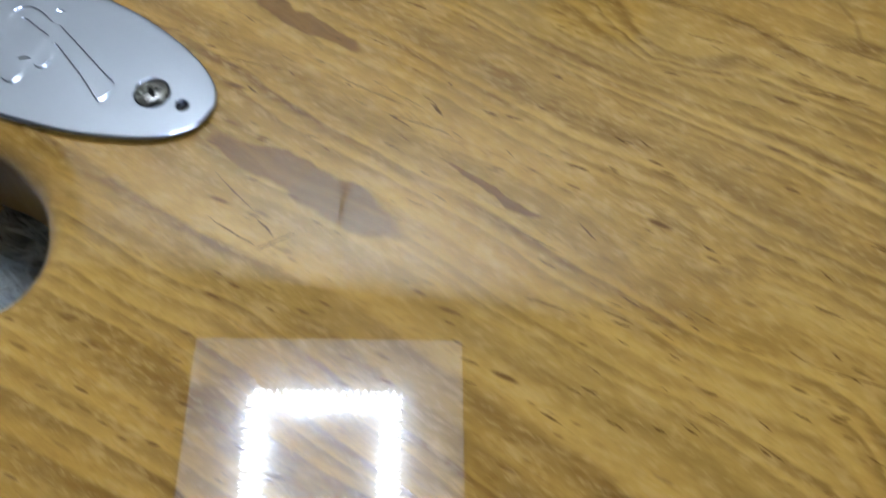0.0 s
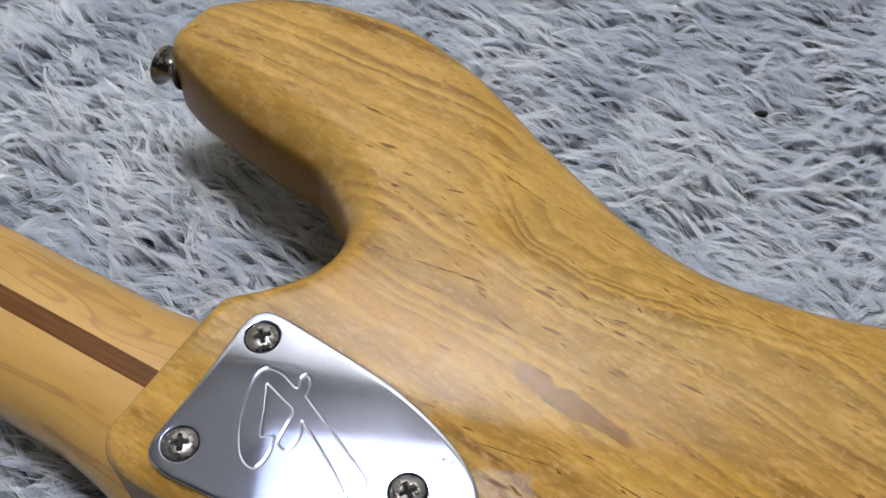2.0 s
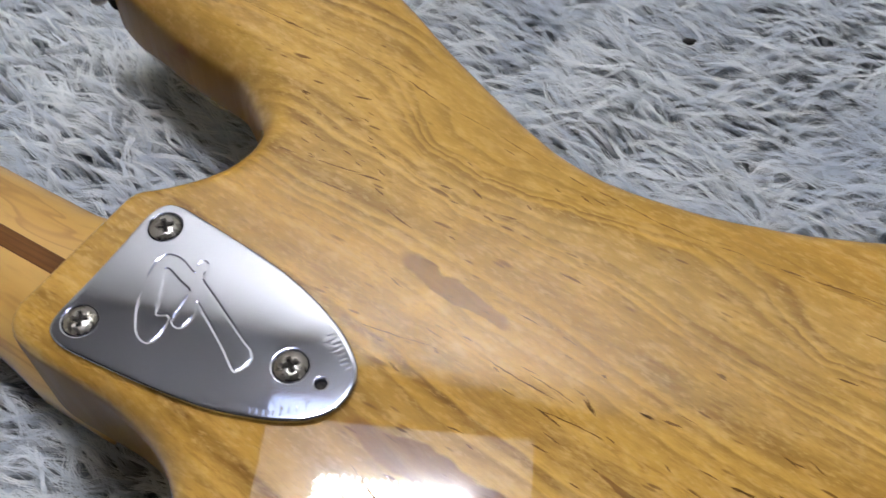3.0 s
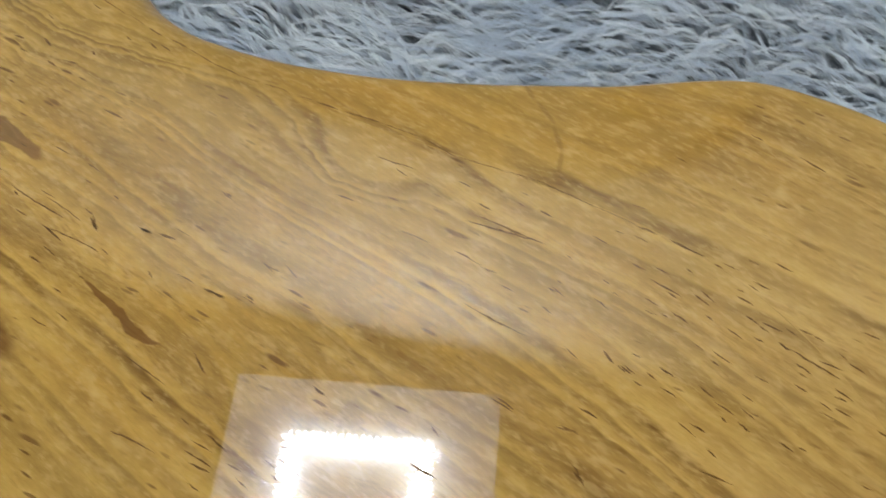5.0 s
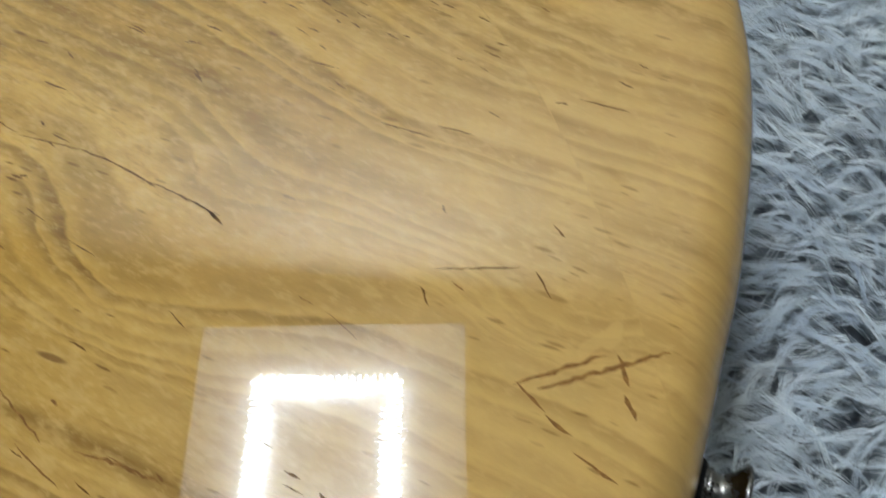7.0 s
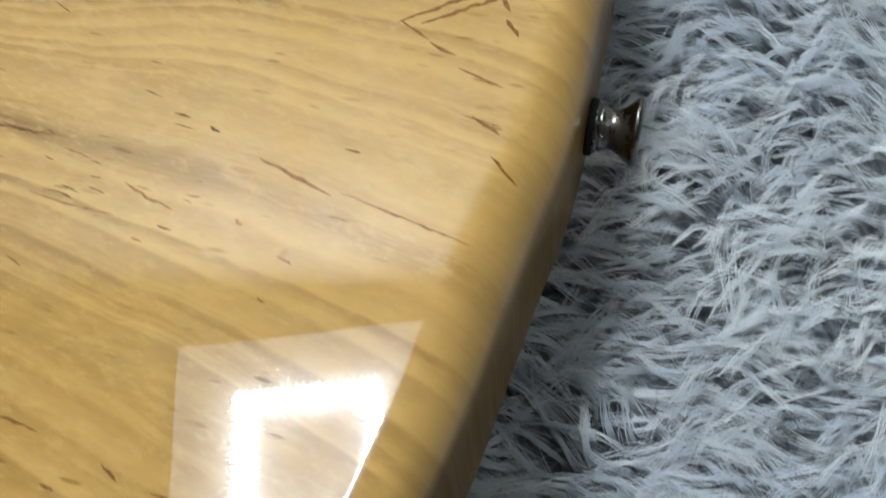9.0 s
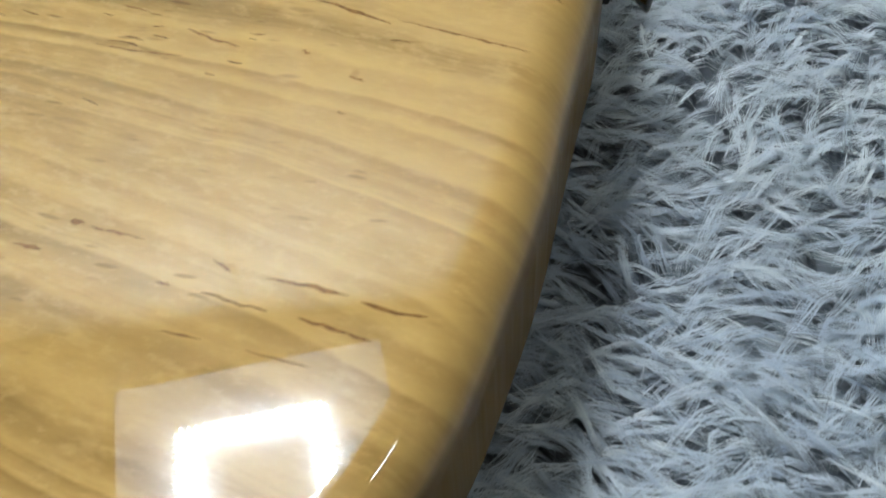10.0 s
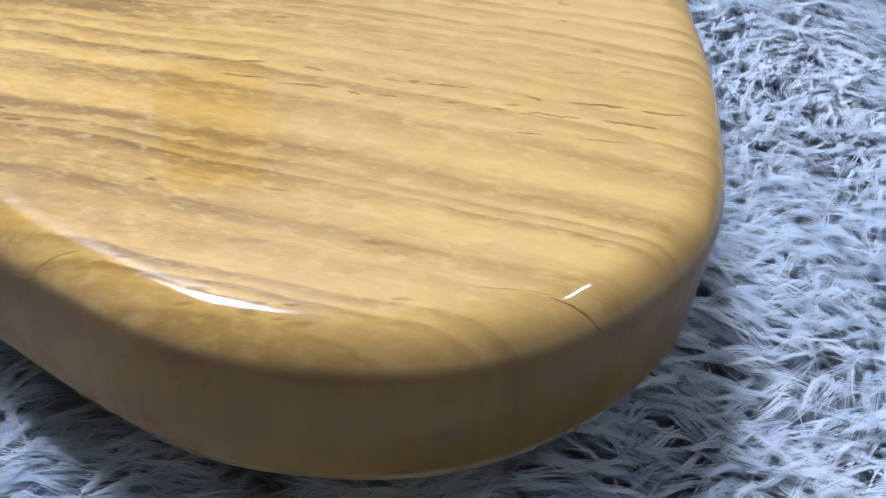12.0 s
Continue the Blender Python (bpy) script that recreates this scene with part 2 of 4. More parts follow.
PITS_B = [
    (0.1375, 0.1279, -22.2, 2.2, 0.50),
    (0.1334, 0.1229, -1.8, 2.2, 0.60),
    (0.0764, 0.1204, -25.5, 1.7, 0.70),
    (0.1180, 0.1258, -23.9, 2.7, 0.50),
    (0.1372, 0.1134, -51.1, 1.8, 0.70),
    (0.1668, 0.1186, -12.8, 3.5, 0.50),
    (0.1863, 0.2106, -27.6, 3.7, 0.60),
    (0.1717, 0.2170, -24.3, 1.7, 0.60),
    (0.1188, 0.1263, -28.1, 2.2, 0.60),
    (0.1341, 0.1230, -15.2, 2.1, 0.50),
    (0.1381, 0.1278, -24.7, 1.5, 0.60),
    (0.1375, 0.1123, -46.4, 1.7, 0.70),
    (0.1040, 0.1068, -18.9, 3.2, 0.60),
    (0.1045, 0.1164, -45.0, 1.5, 0.60),
    (0.1814, 0.1289, -27.7, 1.7, 0.60),
    (0.2000, 0.1021, -13.5, 3.7, 0.70),
    (0.2324, 0.1121, -13.0, 5.2, 0.50),
    (0.2370, 0.1186, -28.1, 1.8, 0.70),
    (0.2245, 0.0780, -45.3, 1.8, 0.60),
]
PITS_C = [
    (0.1244, 0.0266, -38.7, 7.3, 0.60),
    (0.1305, 0.0297, -27.8, 1.0, 0.80),
    (0.1312, 0.0172, -32.7, 6.0, 0.50),
    (0.1749, 0.0566, -26.3, 1.8, 0.50),
    (0.1831, 0.0517, -36.7, 4.1, 0.40),
    (0.2050, 0.0629, -34.2, 1.5, 0.50),
    (0.1476, 0.0189, -24.4, 3.4, 0.50),
    (0.1551, 0.0176, -39.7, 1.1, 0.60),
    (0.1615, 0.0125, -25.7, 2.8, 0.50),
    (0.1629, 0.0016, -17.7, 7.9, 0.45),
    (0.1846, 0.0026, -13.7, 1.4, 0.50),
    (0.1934, -0.0031, -38.9, 0.9, 0.70),
    (0.2022, -0.0107, -32.8, 1.5, 0.70),
    (0.2346, 0.0181, -22.6, 3.6, 0.40),
    (0.1763, -0.0062, -29.0, 1.0, 0.60),
    (0.1994, -0.0182, -35.2, 0.8, 0.60),
]
SMUDGES = [
    (0.1785, 0.0137, -21.5, 3.3, 2.20),
    (0.0339, 0.1788, -11.8, 13.2, 4.00),
    (0.0799, 0.1793, 4.8, 15.0, 3.00),
    (-0.0266, 0.2206, -7.7, 5.5, 3.00),
    (0.2347, 0.0939, -26.7, 4.5, 1.60),
    (0.2022, -0.0107, -32.8, 1.5, 1.50),
    (0.1713, 0.0884, -38.9, 2.6, 3.00),
]
SMEAR = [
    (0.1080, 0.2270, -65.0, 5.0, 0.9),
    (0.1140, 0.2180, -54.0, 6.0, 0.9),
    (0.1188, 0.2075, -72.0, 6.0, 0.9),
    (0.1205, 0.1985, -85.0, 5.0, 0.8),
]
LOW_PITS = [
    (0.1027, -0.0143, -9.6, 2.2, 0.70),
    (0.1142, -0.0193, -18.4, 3.4, 0.50),
    (0.1231, -0.0218, -16.2, 3.6, 0.60),
    (0.1213, -0.0272, -21.5, 4.4, 0.50),
    (0.1332, -0.0330, -19.5, 5.2, 0.50),
    (0.1365, -0.0273, -29.8, 2.3, 0.50),
    (0.1430, -0.0377, -44.2, 1.3, 0.70),
    (0.1492, -0.0399, -21.8, 2.3, 0.60),
    (0.1568, -0.0361, -10.0, 1.2, 0.90),
    (0.1634, -0.0389, -21.2, 4.5, 0.40),
    (0.1715, -0.0492, -19.0, 1.2, 0.60),
    (0.0996, -0.0576, -10.8, 1.1, 0.80),
    (0.1216, -0.0652, -18.1, 2.4, 0.40),
    (0.1805, -0.0469, -41.5, 1.8, 0.50),
    (0.1936, -0.0522, -19.9, 6.1, 0.60),
    (0.2064, -0.0576, -21.4, 4.8, 0.50),
    (0.1826, -0.0535, -24.8, 5.1, 0.45),
    (0.1976, -0.0599, -26.4, 5.5, 0.50),
    (0.1745, -0.0584, -17.9, 3.3, 0.30),
    (0.1893, -0.0638, -21.0, 4.7, 0.30),
]
HORN_PITS = [
    (-0.0935, 0.2154, -12.5, 5.7, 0.50),
    (-0.0744, 0.2121, -7.8, 6.4, 0.50),
    (-0.0646, 0.2101, -6.9, 3.7, 0.70),
    (-0.0733, 0.2046, -12.9, 5.3, 0.50),
    (-0.0745, 0.2398, -1.8, 2.6, 0.80),
    (-0.0921, 0.2380, -14.7, 1.4, 0.60),
    (-0.0863, 0.2192, -26.9, 1.3, 0.50),
    (-0.0731, 0.2175, -29.9, 1.6, 0.60),
    (-0.0378, 0.2222, -38.0, 1.2, 0.50),
    (-0.0335, 0.2115, -40.7, 2.0, 0.90),
    (-0.0425, 0.2118, -9.9, 1.7, 0.60),
    (-0.0287, 0.2038, -27.9, 1.7, 0.80),
    (-0.0234, 0.2054, -5.4, 2.3, 0.60),
    (-0.0184, 0.2100, -45.6, 0.9, 0.80),
    (-0.0526, 0.1980, -30.2, 4.6, 0.50),
    (-0.0116, 0.2192, -29.6, 1.1, 0.60),
    (-0.0033, 0.2178, -38.1, 2.2, 0.70),
    (0.0006, 0.2179, -30.0, 2.0, 0.50),
]
WAIST_PITS = [
    (-0.0033, 0.1562, -24.2, 5.9, 0.40),
    (-0.0032, 0.1486, -28.8, 3.7, 0.70),
    (0.0203, 0.1542, -14.0, 1.7, 0.90),
    (0.0267, 0.1536, -14.7, 2.1, 0.60),
    (0.0375, 0.1693, -32.0, 0.9, 0.90),
    (0.0087, 0.1625, -29.0, 0.9, 0.80),
    (-0.0425, 0.1533, -30.9, 1.9, 0.90),
    (-0.0334, 0.1602, -45.9, 1.0, 0.80),
]


def wood_back():
    m = Nodes("lacquered_ash")
    p = m.place()
    wander = m.vmath("SUBTRACT", m.noise(p, 55.0, 2.0, colour=True), (0.5, 0.5, 0.5))
    ragged = m.vmath("SUBTRACT", m.noise(p, 260.0, 3.0, colour=True), (0.5, 0.5, 0.5))
    g = m.mapped(p, rot=(0, 0, GRAIN), scale=(1, 1, 6), kind="TEXTURE")          # x along the grain, y across it
    upright = m.add("ShaderNodeSeparateXYZ")
    m.link(p, upright.inputs[0])
    axes = m.add("ShaderNodeSeparateXYZ")
    m.link(g, axes.inputs[0])
    px, py = upright.outputs[0], upright.outputs[1]

    # Two boards meet at the glue line, which bows slightly across the back.
    tenth = m.math("MULTIPLY", px, 10.0)
    seam = -0.00175
    for c in (-0.00202, 0.00728, 0.00784, -0.04138, 0.22315):
        seam = m.math("MULTIPLY_ADD", tenth, seam, c)
    below = m.ramp(m.math("SUBTRACT", seam, py), -0.0004, 0.0004)

    # Distance across the growth rings, bent by slow waves, small ripples and the eyes of the figure.
    broad = m.noise(m.mapped(g, scale=(5.5, 13, 13)), 1.0, 2.0, 0.45)
    small = m.noise(m.mapped(g, scale=(38, 60, 60)), 1.0, 2.0)
    pale = m.ramp(axes.outputs[0], 0.06, 0.20)
    figured = m.ramp(m.vmath("LENGTH", m.vmath("SUBTRACT", p, (0.08, 0.15, H))), 0.09, 0.21, 0.050, 0.014)
    across = m.math("ADD", axes.outputs[1], m.math("ADD", m.math("MULTIPLY", broad, figured), m.math("MULTIPLY", small, 0.0050)))
    across = m.math("ADD", across, m.math("MULTIPLY", below, 0.0137))
    # Away from the horn the grain turns a few degrees more across the body.
    across = m.math("MULTIPLY_ADD", m.math("MAXIMUM", m.math("ADD", axes.outputs[0], 0.05), 0.0), 0.13, across)
    across = m.math("MULTIPLY_ADD", m.math("MAXIMUM", m.math("ADD", axes.outputs[0], -0.08), 0.0), 0.09, across)
    eyes = ((-0.030, 0.2330, 0.038, 0.026, 0.028), (0.004, 0.2200, 0.022, 0.012, 0.012), (0.142, 0.0620, 0.042, 0.027, 0.013),
            (0.068, 0.1840, 0.022, 0.010, 0.009), (0.076, 0.1080, 0.030, 0.012, 0.008), (0.226, 0.0560, 0.022, 0.012, 0.008))
    for x, y, long, wide, lift in eyes:
        e = m.vmath("LENGTH", m.mapped(m.vmath("ADD", p, m.vmath("ADD", m.vmath("SCALE", wander, 0.013), m.vmath("SCALE", ragged, 0.0026))),
                                       (x, y, H), (0, 0, GRAIN - 8), (long, wide, 0.5), "TEXTURE"))
        across = m.math("ADD", across, m.math("MULTIPLY", m.ramp(e, 1.3, 0.0, 0.0, lift), below))

    # Growth rings: soft bands of uneven width that darken slowly and end raggedly.
    stretch = m.add("ShaderNodeTexNoise")
    stretch.noise_dimensions = "1D"
    stretch.inputs["Scale"].default_value = 38.0
    stretch.inputs["Detail"].default_value = 1.0
    m.link(across, stretch.inputs["W"])
    split = m.noise(m.mapped(g, scale=(70, 330, 300)), 1.0, 3.0, 0.65)
    turn = m.math("ADD", m.math("MULTIPLY", across, 132.0), m.math("MULTIPLY", stretch.outputs["Fac"], 5.0))
    turn = m.math("ADD", turn, m.math("MULTIPLY", split, m.math("MULTIPLY_ADD", pale, -0.18, 0.32)))
    saw = m.math("FRACT", turn)
    each = m.add("ShaderNodeTexWhiteNoise")
    each.noise_dimensions = "1D"
    m.link(m.math("FLOOR", turn), each.inputs["W"])
    ring = m.math("MULTIPLY", m.math("MULTIPLY", m.ramp(saw, 0.05, 0.84), m.ramp(saw, 1.0, 0.82)), m.ramp(each.outputs["Value"], 0.05, 0.9, 0.42, 1.0))
    broken = m.math("MAXIMUM", m.ramp(split, 0.34, 0.60, 0.62, 1.0), m.math("MULTIPLY", pale, 0.85))
    patch = m.ramp(m.noise(m.mapped(g, scale=(13, 24, 20)), 1.0, 2.0), 0.36, 0.60, 0.60, 1.0)
    flame = m.math("MULTIPLY", m.ramp(m.vmath("LENGTH", m.mapped(p, (-0.026, 0.2260, H), (0, 0, GRAIN - 8), (0.052, 0.026, 0.5), "TEXTURE")), 1.0, 0.6), below)
    ring = m.math("MULTIPLY", m.math("MULTIPLY", ring, m.math("MAXIMUM", broken, flame)), m.math("MAXIMUM", patch, flame))

    warp = m.add("ShaderNodeCombineXYZ")
    m.link(axes.outputs[0], warp.inputs[0])
    m.link(across, warp.inputs[1])
    m.link(axes.outputs[2], warp.inputs[2])
    bent = warp.outputs[0]
    fine = m.noise(m.mapped(bent, scale=(9, 620, 60)), 1.0, 4.0, 0.62)
    fibre = m.noise(m.mapped(m.mapped(g, rot=(0, 0, 12)), scale=(210, 1700, 90)), 1.0, 2.0, 0.6)
    cloud = m.noise(m.mapped(g, scale=(9, 22, 20)), 1.0, 3.0, 0.55)
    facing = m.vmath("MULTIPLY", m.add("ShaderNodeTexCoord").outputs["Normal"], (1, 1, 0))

    # The scooped contour cuts through plainer layers of the wood.
    spread = m.vmath("LENGTH", m.mapped(p, (0.075, 0.248, H), (0, 0, -3), (0.135, 0.062, 0.2), "TEXTURE"))
    scooped = m.math("MULTIPLY", m.ramp(upright.outputs[2], H - 0.0002, H - 0.0008), m.ramp(spread, 1.05, 0.95))
    calm = m.math("MULTIPLY", m.math("MULTIPLY_ADD", scooped, -0.55, 1.0), m.ramp(m.vmath("LENGTH", facing), 0.15, 0.60, 1.0, 0.45))

    colour = m.mix(m.ramp(cloud, 0.36, 0.66), LIGHT, HONEY)
    colour = m.mix(m.math("MULTIPLY", pale, 0.80), colour, PALE)
    heart = m.ramp(m.noise(m.mapped(bent, scale=(5, 42, 30)), 1.0, 3.0, 0.6), 0.46, 0.66)
    heart = m.math("MAXIMUM", heart, m.math("MULTIPLY", flame, 0.8))
    colour = m.mix(m.math("MULTIPLY", heart, m.math("MULTIPLY_ADD", pale, -0.35, 0.46)), colour, OLIVE)
    colour = m.mix(m.math("MULTIPLY", m.math("MULTIPLY", ring, calm), m.math("MULTIPLY_ADD", pale, -0.45, 1.0)), colour, LINE)
    banded = m.ramp(m.noise(m.mapped(bent, scale=(5, 55, 40)), 1.0, 2.0), 0.42, 0.60, 0.06, 1.0)
    chop = m.ramp(m.noise(m.mapped(m.mapped(g, rot=(0, 0, 7)), scale=(190, 720, 300)), 1.0, 3.0, 0.65), 0.42, 0.60)
    colour = m.mix(m.math("MULTIPLY", m.ramp(fine, 0.44, 0.62, 0.07, 0.42), m.math("MULTIPLY", m.math("MULTIPLY", banded, calm), m.math("MULTIPLY", m.math("MAXIMUM", chop, m.math("MULTIPLY", pale, 0.7)), m.math("MULTIPLY_ADD", pale, -0.30, 1.0)))), colour, BROWN)
    colour = m.mix(m.math("MULTIPLY", m.ramp(fibre, 0.50, 0.68, 0.0, 0.16), m.math("MULTIPLY_ADD", pale, -0.75, 1.0)), colour, BROWN)
    # Flecked silk of the wood, in two sizes, and pale flakes between.
    for size, wide, amount in ((110, 260, 0.13), (280, 700, 0.12)):
        fleck = m.noise(m.mapped(m.mapped(g, rot=(0, 0, 8)), scale=(size, wide, 60)), 1.0, 3.0, 0.65)
        colour = m.mix(m.math("MULTIPLY", m.ramp(fleck, 0.48, 0.70, 0.0, amount), m.math("MULTIPLY_ADD", pale, -0.65, 1.0)), colour, BROWN)
        colour = m.mix(m.ramp(fleck, 0.48, 0.32, 0.0, 0.40), colour, PALE)
    # Upright sides carry painted shade: a darker brown with ruddy patches.
    side_shade = m.mix(m.ramp(m.noise(m.mapped(p, scale=(1, 1, 1.6)), 38.0, 3.0, 0.6), 0.56, 0.72), SIDE, RUDDY)
    colour = m.mix(m.ramp(m.vmath("LENGTH", facing), 0.90, 0.985, 0.0, 0.85), colour, side_shade)

    # Open pores: short dark dashes along the grain, in two sizes.
    dashes = None
    cluster = m.ramp(m.noise(m.mapped(bent, scale=(24, 85, 40)), 1.0, 3.0, 0.6), 0.44, 0.60)
    for size, thin, limit, chance in ((90.0, 430.0, 0.24, 0.80), (170.0, 900.0, 0.27, 0.80)):
        v = m.add("ShaderNodeTexVoronoi")
        v.inputs["Scale"].default_value = 1.0
        m.link(m.mapped(m.vmath("ADD", g, m.vmath("SCALE", wander, 0.0030)), rot=(0, 0, 7), scale=(size, thin, 30)), v.inputs["Vector"])
        pick = m.add("ShaderNodeSeparateColor")
        m.link(v.outputs["Color"], pick.inputs[0])
        reach = m.math("MULTIPLY", m.ramp(pick.outputs[1], 0.0, 1.0, 0.5, 1.4), limit)
        spot = m.ramp(m.math("SUBTRACT", v.outputs["Distance"], reach), 0.09, -0.12)
        spot = m.math("MULTIPLY", spot, m.ramp(pick.outputs[0], chance, chance + 0.06))
        spot = m.math("MULTIPLY", spot, m.math("MULTIPLY", cluster, calm))
        dashes = spot if dashes is None else m.math("MAXIMUM", dashes, spot)
    dashes = m.math("MULTIPLY", dashes, m.ramp(upright.outputs[2], H - 0.004, H - 0.001))
    colour = m.mix(m.math("MULTIPLY", dashes, m.math("MULTIPLY_ADD", pale, -0.35, 0.85)), colour, PORE)

    def spots(rows, spread, edge, rough=0.0):
        total = None
        q = m.vmath("ADD", p, m.vmath("ADD", m.vmath("MULTIPLY", wander, (spread, spread, 0)), m.vmath("MULTIPLY", ragged, (rough, rough, 0))))
        for x, y, turn, half, wide in rows:
            e = m.mapped(q, (x, y, H), (0, 0, turn), (half * 0.00115, wide * 0.00125, 0.2), "TEXTURE")
            s = m.ramp(m.vmath("LENGTH", e), 1.0, edge)
            total = s if total is None else m.math("MAXIMUM", total, s)
        return total

    streak = spots(STREAKS, 0.010, 0.80, 0.0016)
    streak = m.math("MULTIPLY", streak, m.ramp(fine, 0.2, 0.7, 0.75, 1.0))
    colour = m.mix(m.math("MULTIPLY", streak, 0.88), colour, STAIN)
    smudge = spots(SMUDGES, 0.012, 0.1)
    colour = m.mix(m.math("MULTIPLY", smudge, 0.30), colour, BROWN)
    smear = spots(SMEAR, 0.003, 0.4)
    colour = m.mix(m.math("MULTIPLY", smear, 0.40), colour, BROWN)
    # The lacquer is chipped pale beside the crossed scratches.
    chip = spots([(0.2320, 0.0525, 30.0, 4.0, 1.6), (0.2362, 0.0545, 70.0, 3.2, 1.7)], 0.006, 0.75, 0.0020)
    colour = m.mix(m.math("MULTIPLY", chip, 0.55), colour, PALE)
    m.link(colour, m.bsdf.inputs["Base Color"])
    m.put(m.bsdf.inputs["Roughness"], m.ramp(fine, 0.3, 0.7, 0.40, 0.55))
    m.bsdf.inputs["Specular IOR Level"].default_value = 0.03
    m.put(m.bsdf.inputs["Coat Weight"], m.math("SUBTRACT", m.ramp(m.vmath("LENGTH", facing), 0.93, 0.99, 1.0, 0.22), m.math("MULTIPLY", dashes, 0.5)))
    m.bsdf.inputs["Coat IOR"].default_value = 1.58
    m.put(m.bsdf.inputs["Coat Roughness"], m.ramp(m.noise(p, 40.0, 4.0), 0.3, 0.8, 0.009, 0.027))
    sink = m.math("ADD", m.math("MULTIPLY", dashes, -1.0), m.math("MULTIPLY", fine, 0.25))
    m.link(m.bump(sink, 0.25, 0.0002), m.bsdf.inputs["Normal"])
    m.link(m.bump(m.noise(m.mapped(g, scale=(14, 36, 36)), 1.0, 1.0), 0.10, 0.0002), m.bsdf.inputs["Coat Normal"])
    return m.mat


def open_grain():
    """The dark, unfilled floor of the larger grain marks and scratches."""
    m = Nodes("dark_grain_mark")
    p = m.place()
    n = m.noise(m.mapped(m.mapped(p, rot=(0, 0, GRAIN), kind="TEXTURE"), scale=(300, 2500, 900)), 1.0, 3.0)
    m.link(m.mix(m.ramp(n, 0.35, 0.7), (0.105, 0.048, 0.008), (0.20, 0.096, 0.017)), m.bsdf.inputs["Base Color"])
    m.bsdf.inputs["Roughness"].default_value = 0.6
    m.bsdf.inputs["Specular IOR Level"].default_value = 0.05
    return m.mat


def scratch_tone():
    """The brown of healed scratches under the lacquer."""
    m = Nodes("brown_scratch")
    n = m.noise(m.place(), 900.0, 3.0)
    m.link(m.mix(m.ramp(n, 0.35, 0.7), (0.19, 0.085, 0.016), (0.31, 0.150, 0.030)), m.bsdf.inputs["Base Color"])
    m.bsdf.inputs["Roughness"].default_value = 0.5
    m.bsdf.inputs["Specular IOR Level"].default_value = 0.1
    m.bsdf.inputs["Coat Weight"].default_value = 0.25
    m.bsdf.inputs["Coat Roughness"].default_value = 0.03
    return m.mat


def maple_neck():
    m = Nodes("lacquered_maple")
    p = m.place()
    g = m.mapped(p, rot=(0, 0, -17.1), kind="TEXTURE")
    broad = m.vmath("SUBTRACT", m.noise(m.mapped(g, scale=(9, 20, 20)), 1.0, 2.0, colour=True), (0.5, 0.5, 0.5))
    bent = m.vmath("ADD", g, m.vmath("MULTIPLY", broad, (0, 0.03, 0.03)))
    rings = m.noise(m.mapped(bent, scale=(2.5, 70, 70)), 1.0, 2.0)
    fine = m.noise(m.mapped(bent, scale=(20, 500, 500)), 1.0, 3.0)
    colour = m.mix(m.ramp(rings, 0.40, 0.62), MAPLE, MAPLE_DARK)
    colour = m.mix(m.math("MULTIPLY", m.ramp(rings, 0.535, 0.545, 0.0, 0.6), m.ramp(rings, 0.57, 0.548)), colour, MAPLE_LINE)
    colour = m.mix(m.ramp(fine, 0.5, 0.8, 0.0, 0.35), colour, MAPLE_LINE)
    m.link(colour, m.bsdf.inputs["Base Color"])
    m.bsdf.inputs["Roughness"].default_value = 0.45
    m.bsdf.inputs["Coat Weight"].default_value = 0.8
    m.put(m.bsdf.inputs["Coat Roughness"], m.ramp(m.noise(p, 60.0), 0.3, 0.8, 0.10, 0.2))
    m.link(m.bump(fine, 0.15, 0.0002), m.bsdf.inputs["Normal"])
    return m.mat


def stripe_wood():
    m = Nodes("walnut_stripe")
    p = m.place()
    g = m.mapped(p, rot=(0, 0, -17.1), scale=(1, 1, 1), kind="TEXTURE")
    fine = m.noise(m.mapped(g, scale=(25, 900, 900)), 1.0, 4.0, 0.6)
    m.link(m.mix(m.ramp(fine, 0.3, 0.7), (0.150, 0.060, 0.016), (0.085, 0.033, 0.010)), m.bsdf.inputs["Base Color"])
    m.bsdf.inputs["Roughness"].default_value = 0.45
    m.bsdf.inputs["Coat Weight"].default_value = 0.1
    m.bsdf.inputs["Coat Roughness"].default_value = 0.2
    m.bsdf.inputs["Specular IOR Level"].default_value = 0.1
    return m.mat


def chrome(name, colour, rough, wear):
    m = Nodes(name)
    p = m.place()
    m.bsdf.inputs["Metallic"].default_value = 1.0
    n = m.noise(p, 260.0, 5.0, 0.65)
    spots = m.ramp(m.noise(p, 900.0, 3.0), 0.66, 0.74)
    m.link(m.mix(m.math("MULTIPLY", spots, wear), m.mix(n, [c * 0.94 for c in colour], colour), [c * 0.5 for c in colour]), m.bsdf.inputs["Base Color"])
    m.put(m.bsdf.inputs["Roughness"], m.ramp(n, 0.35, 0.75, rough, rough * 1.8 + 0.3 * wear))
    return m.mat


def polished(name, colour):
    """Clean polished plating with faint hair scratches."""
    m = Nodes(name)
    p = m.place()
    m.bsdf.inputs["Metallic"].default_value = 1.0
    hair = m.noise(m.mapped(m.mapped(p, rot=(0, 0, 35)), scale=(60, 2600, 900)), 1.0, 2.0)
    m.link(m.mix(m.ramp(hair, 0.62, 0.72, 0.0, 0.06), colour, [c * 0.6 for c in colour]), m.bsdf.inputs["Base Color"])
    m.put(m.bsdf.inputs["Roughness"], m.ramp(m.noise(p, 70.0, 3.0), 0.3, 0.7, 0.05, 0.075))
    return m.mat


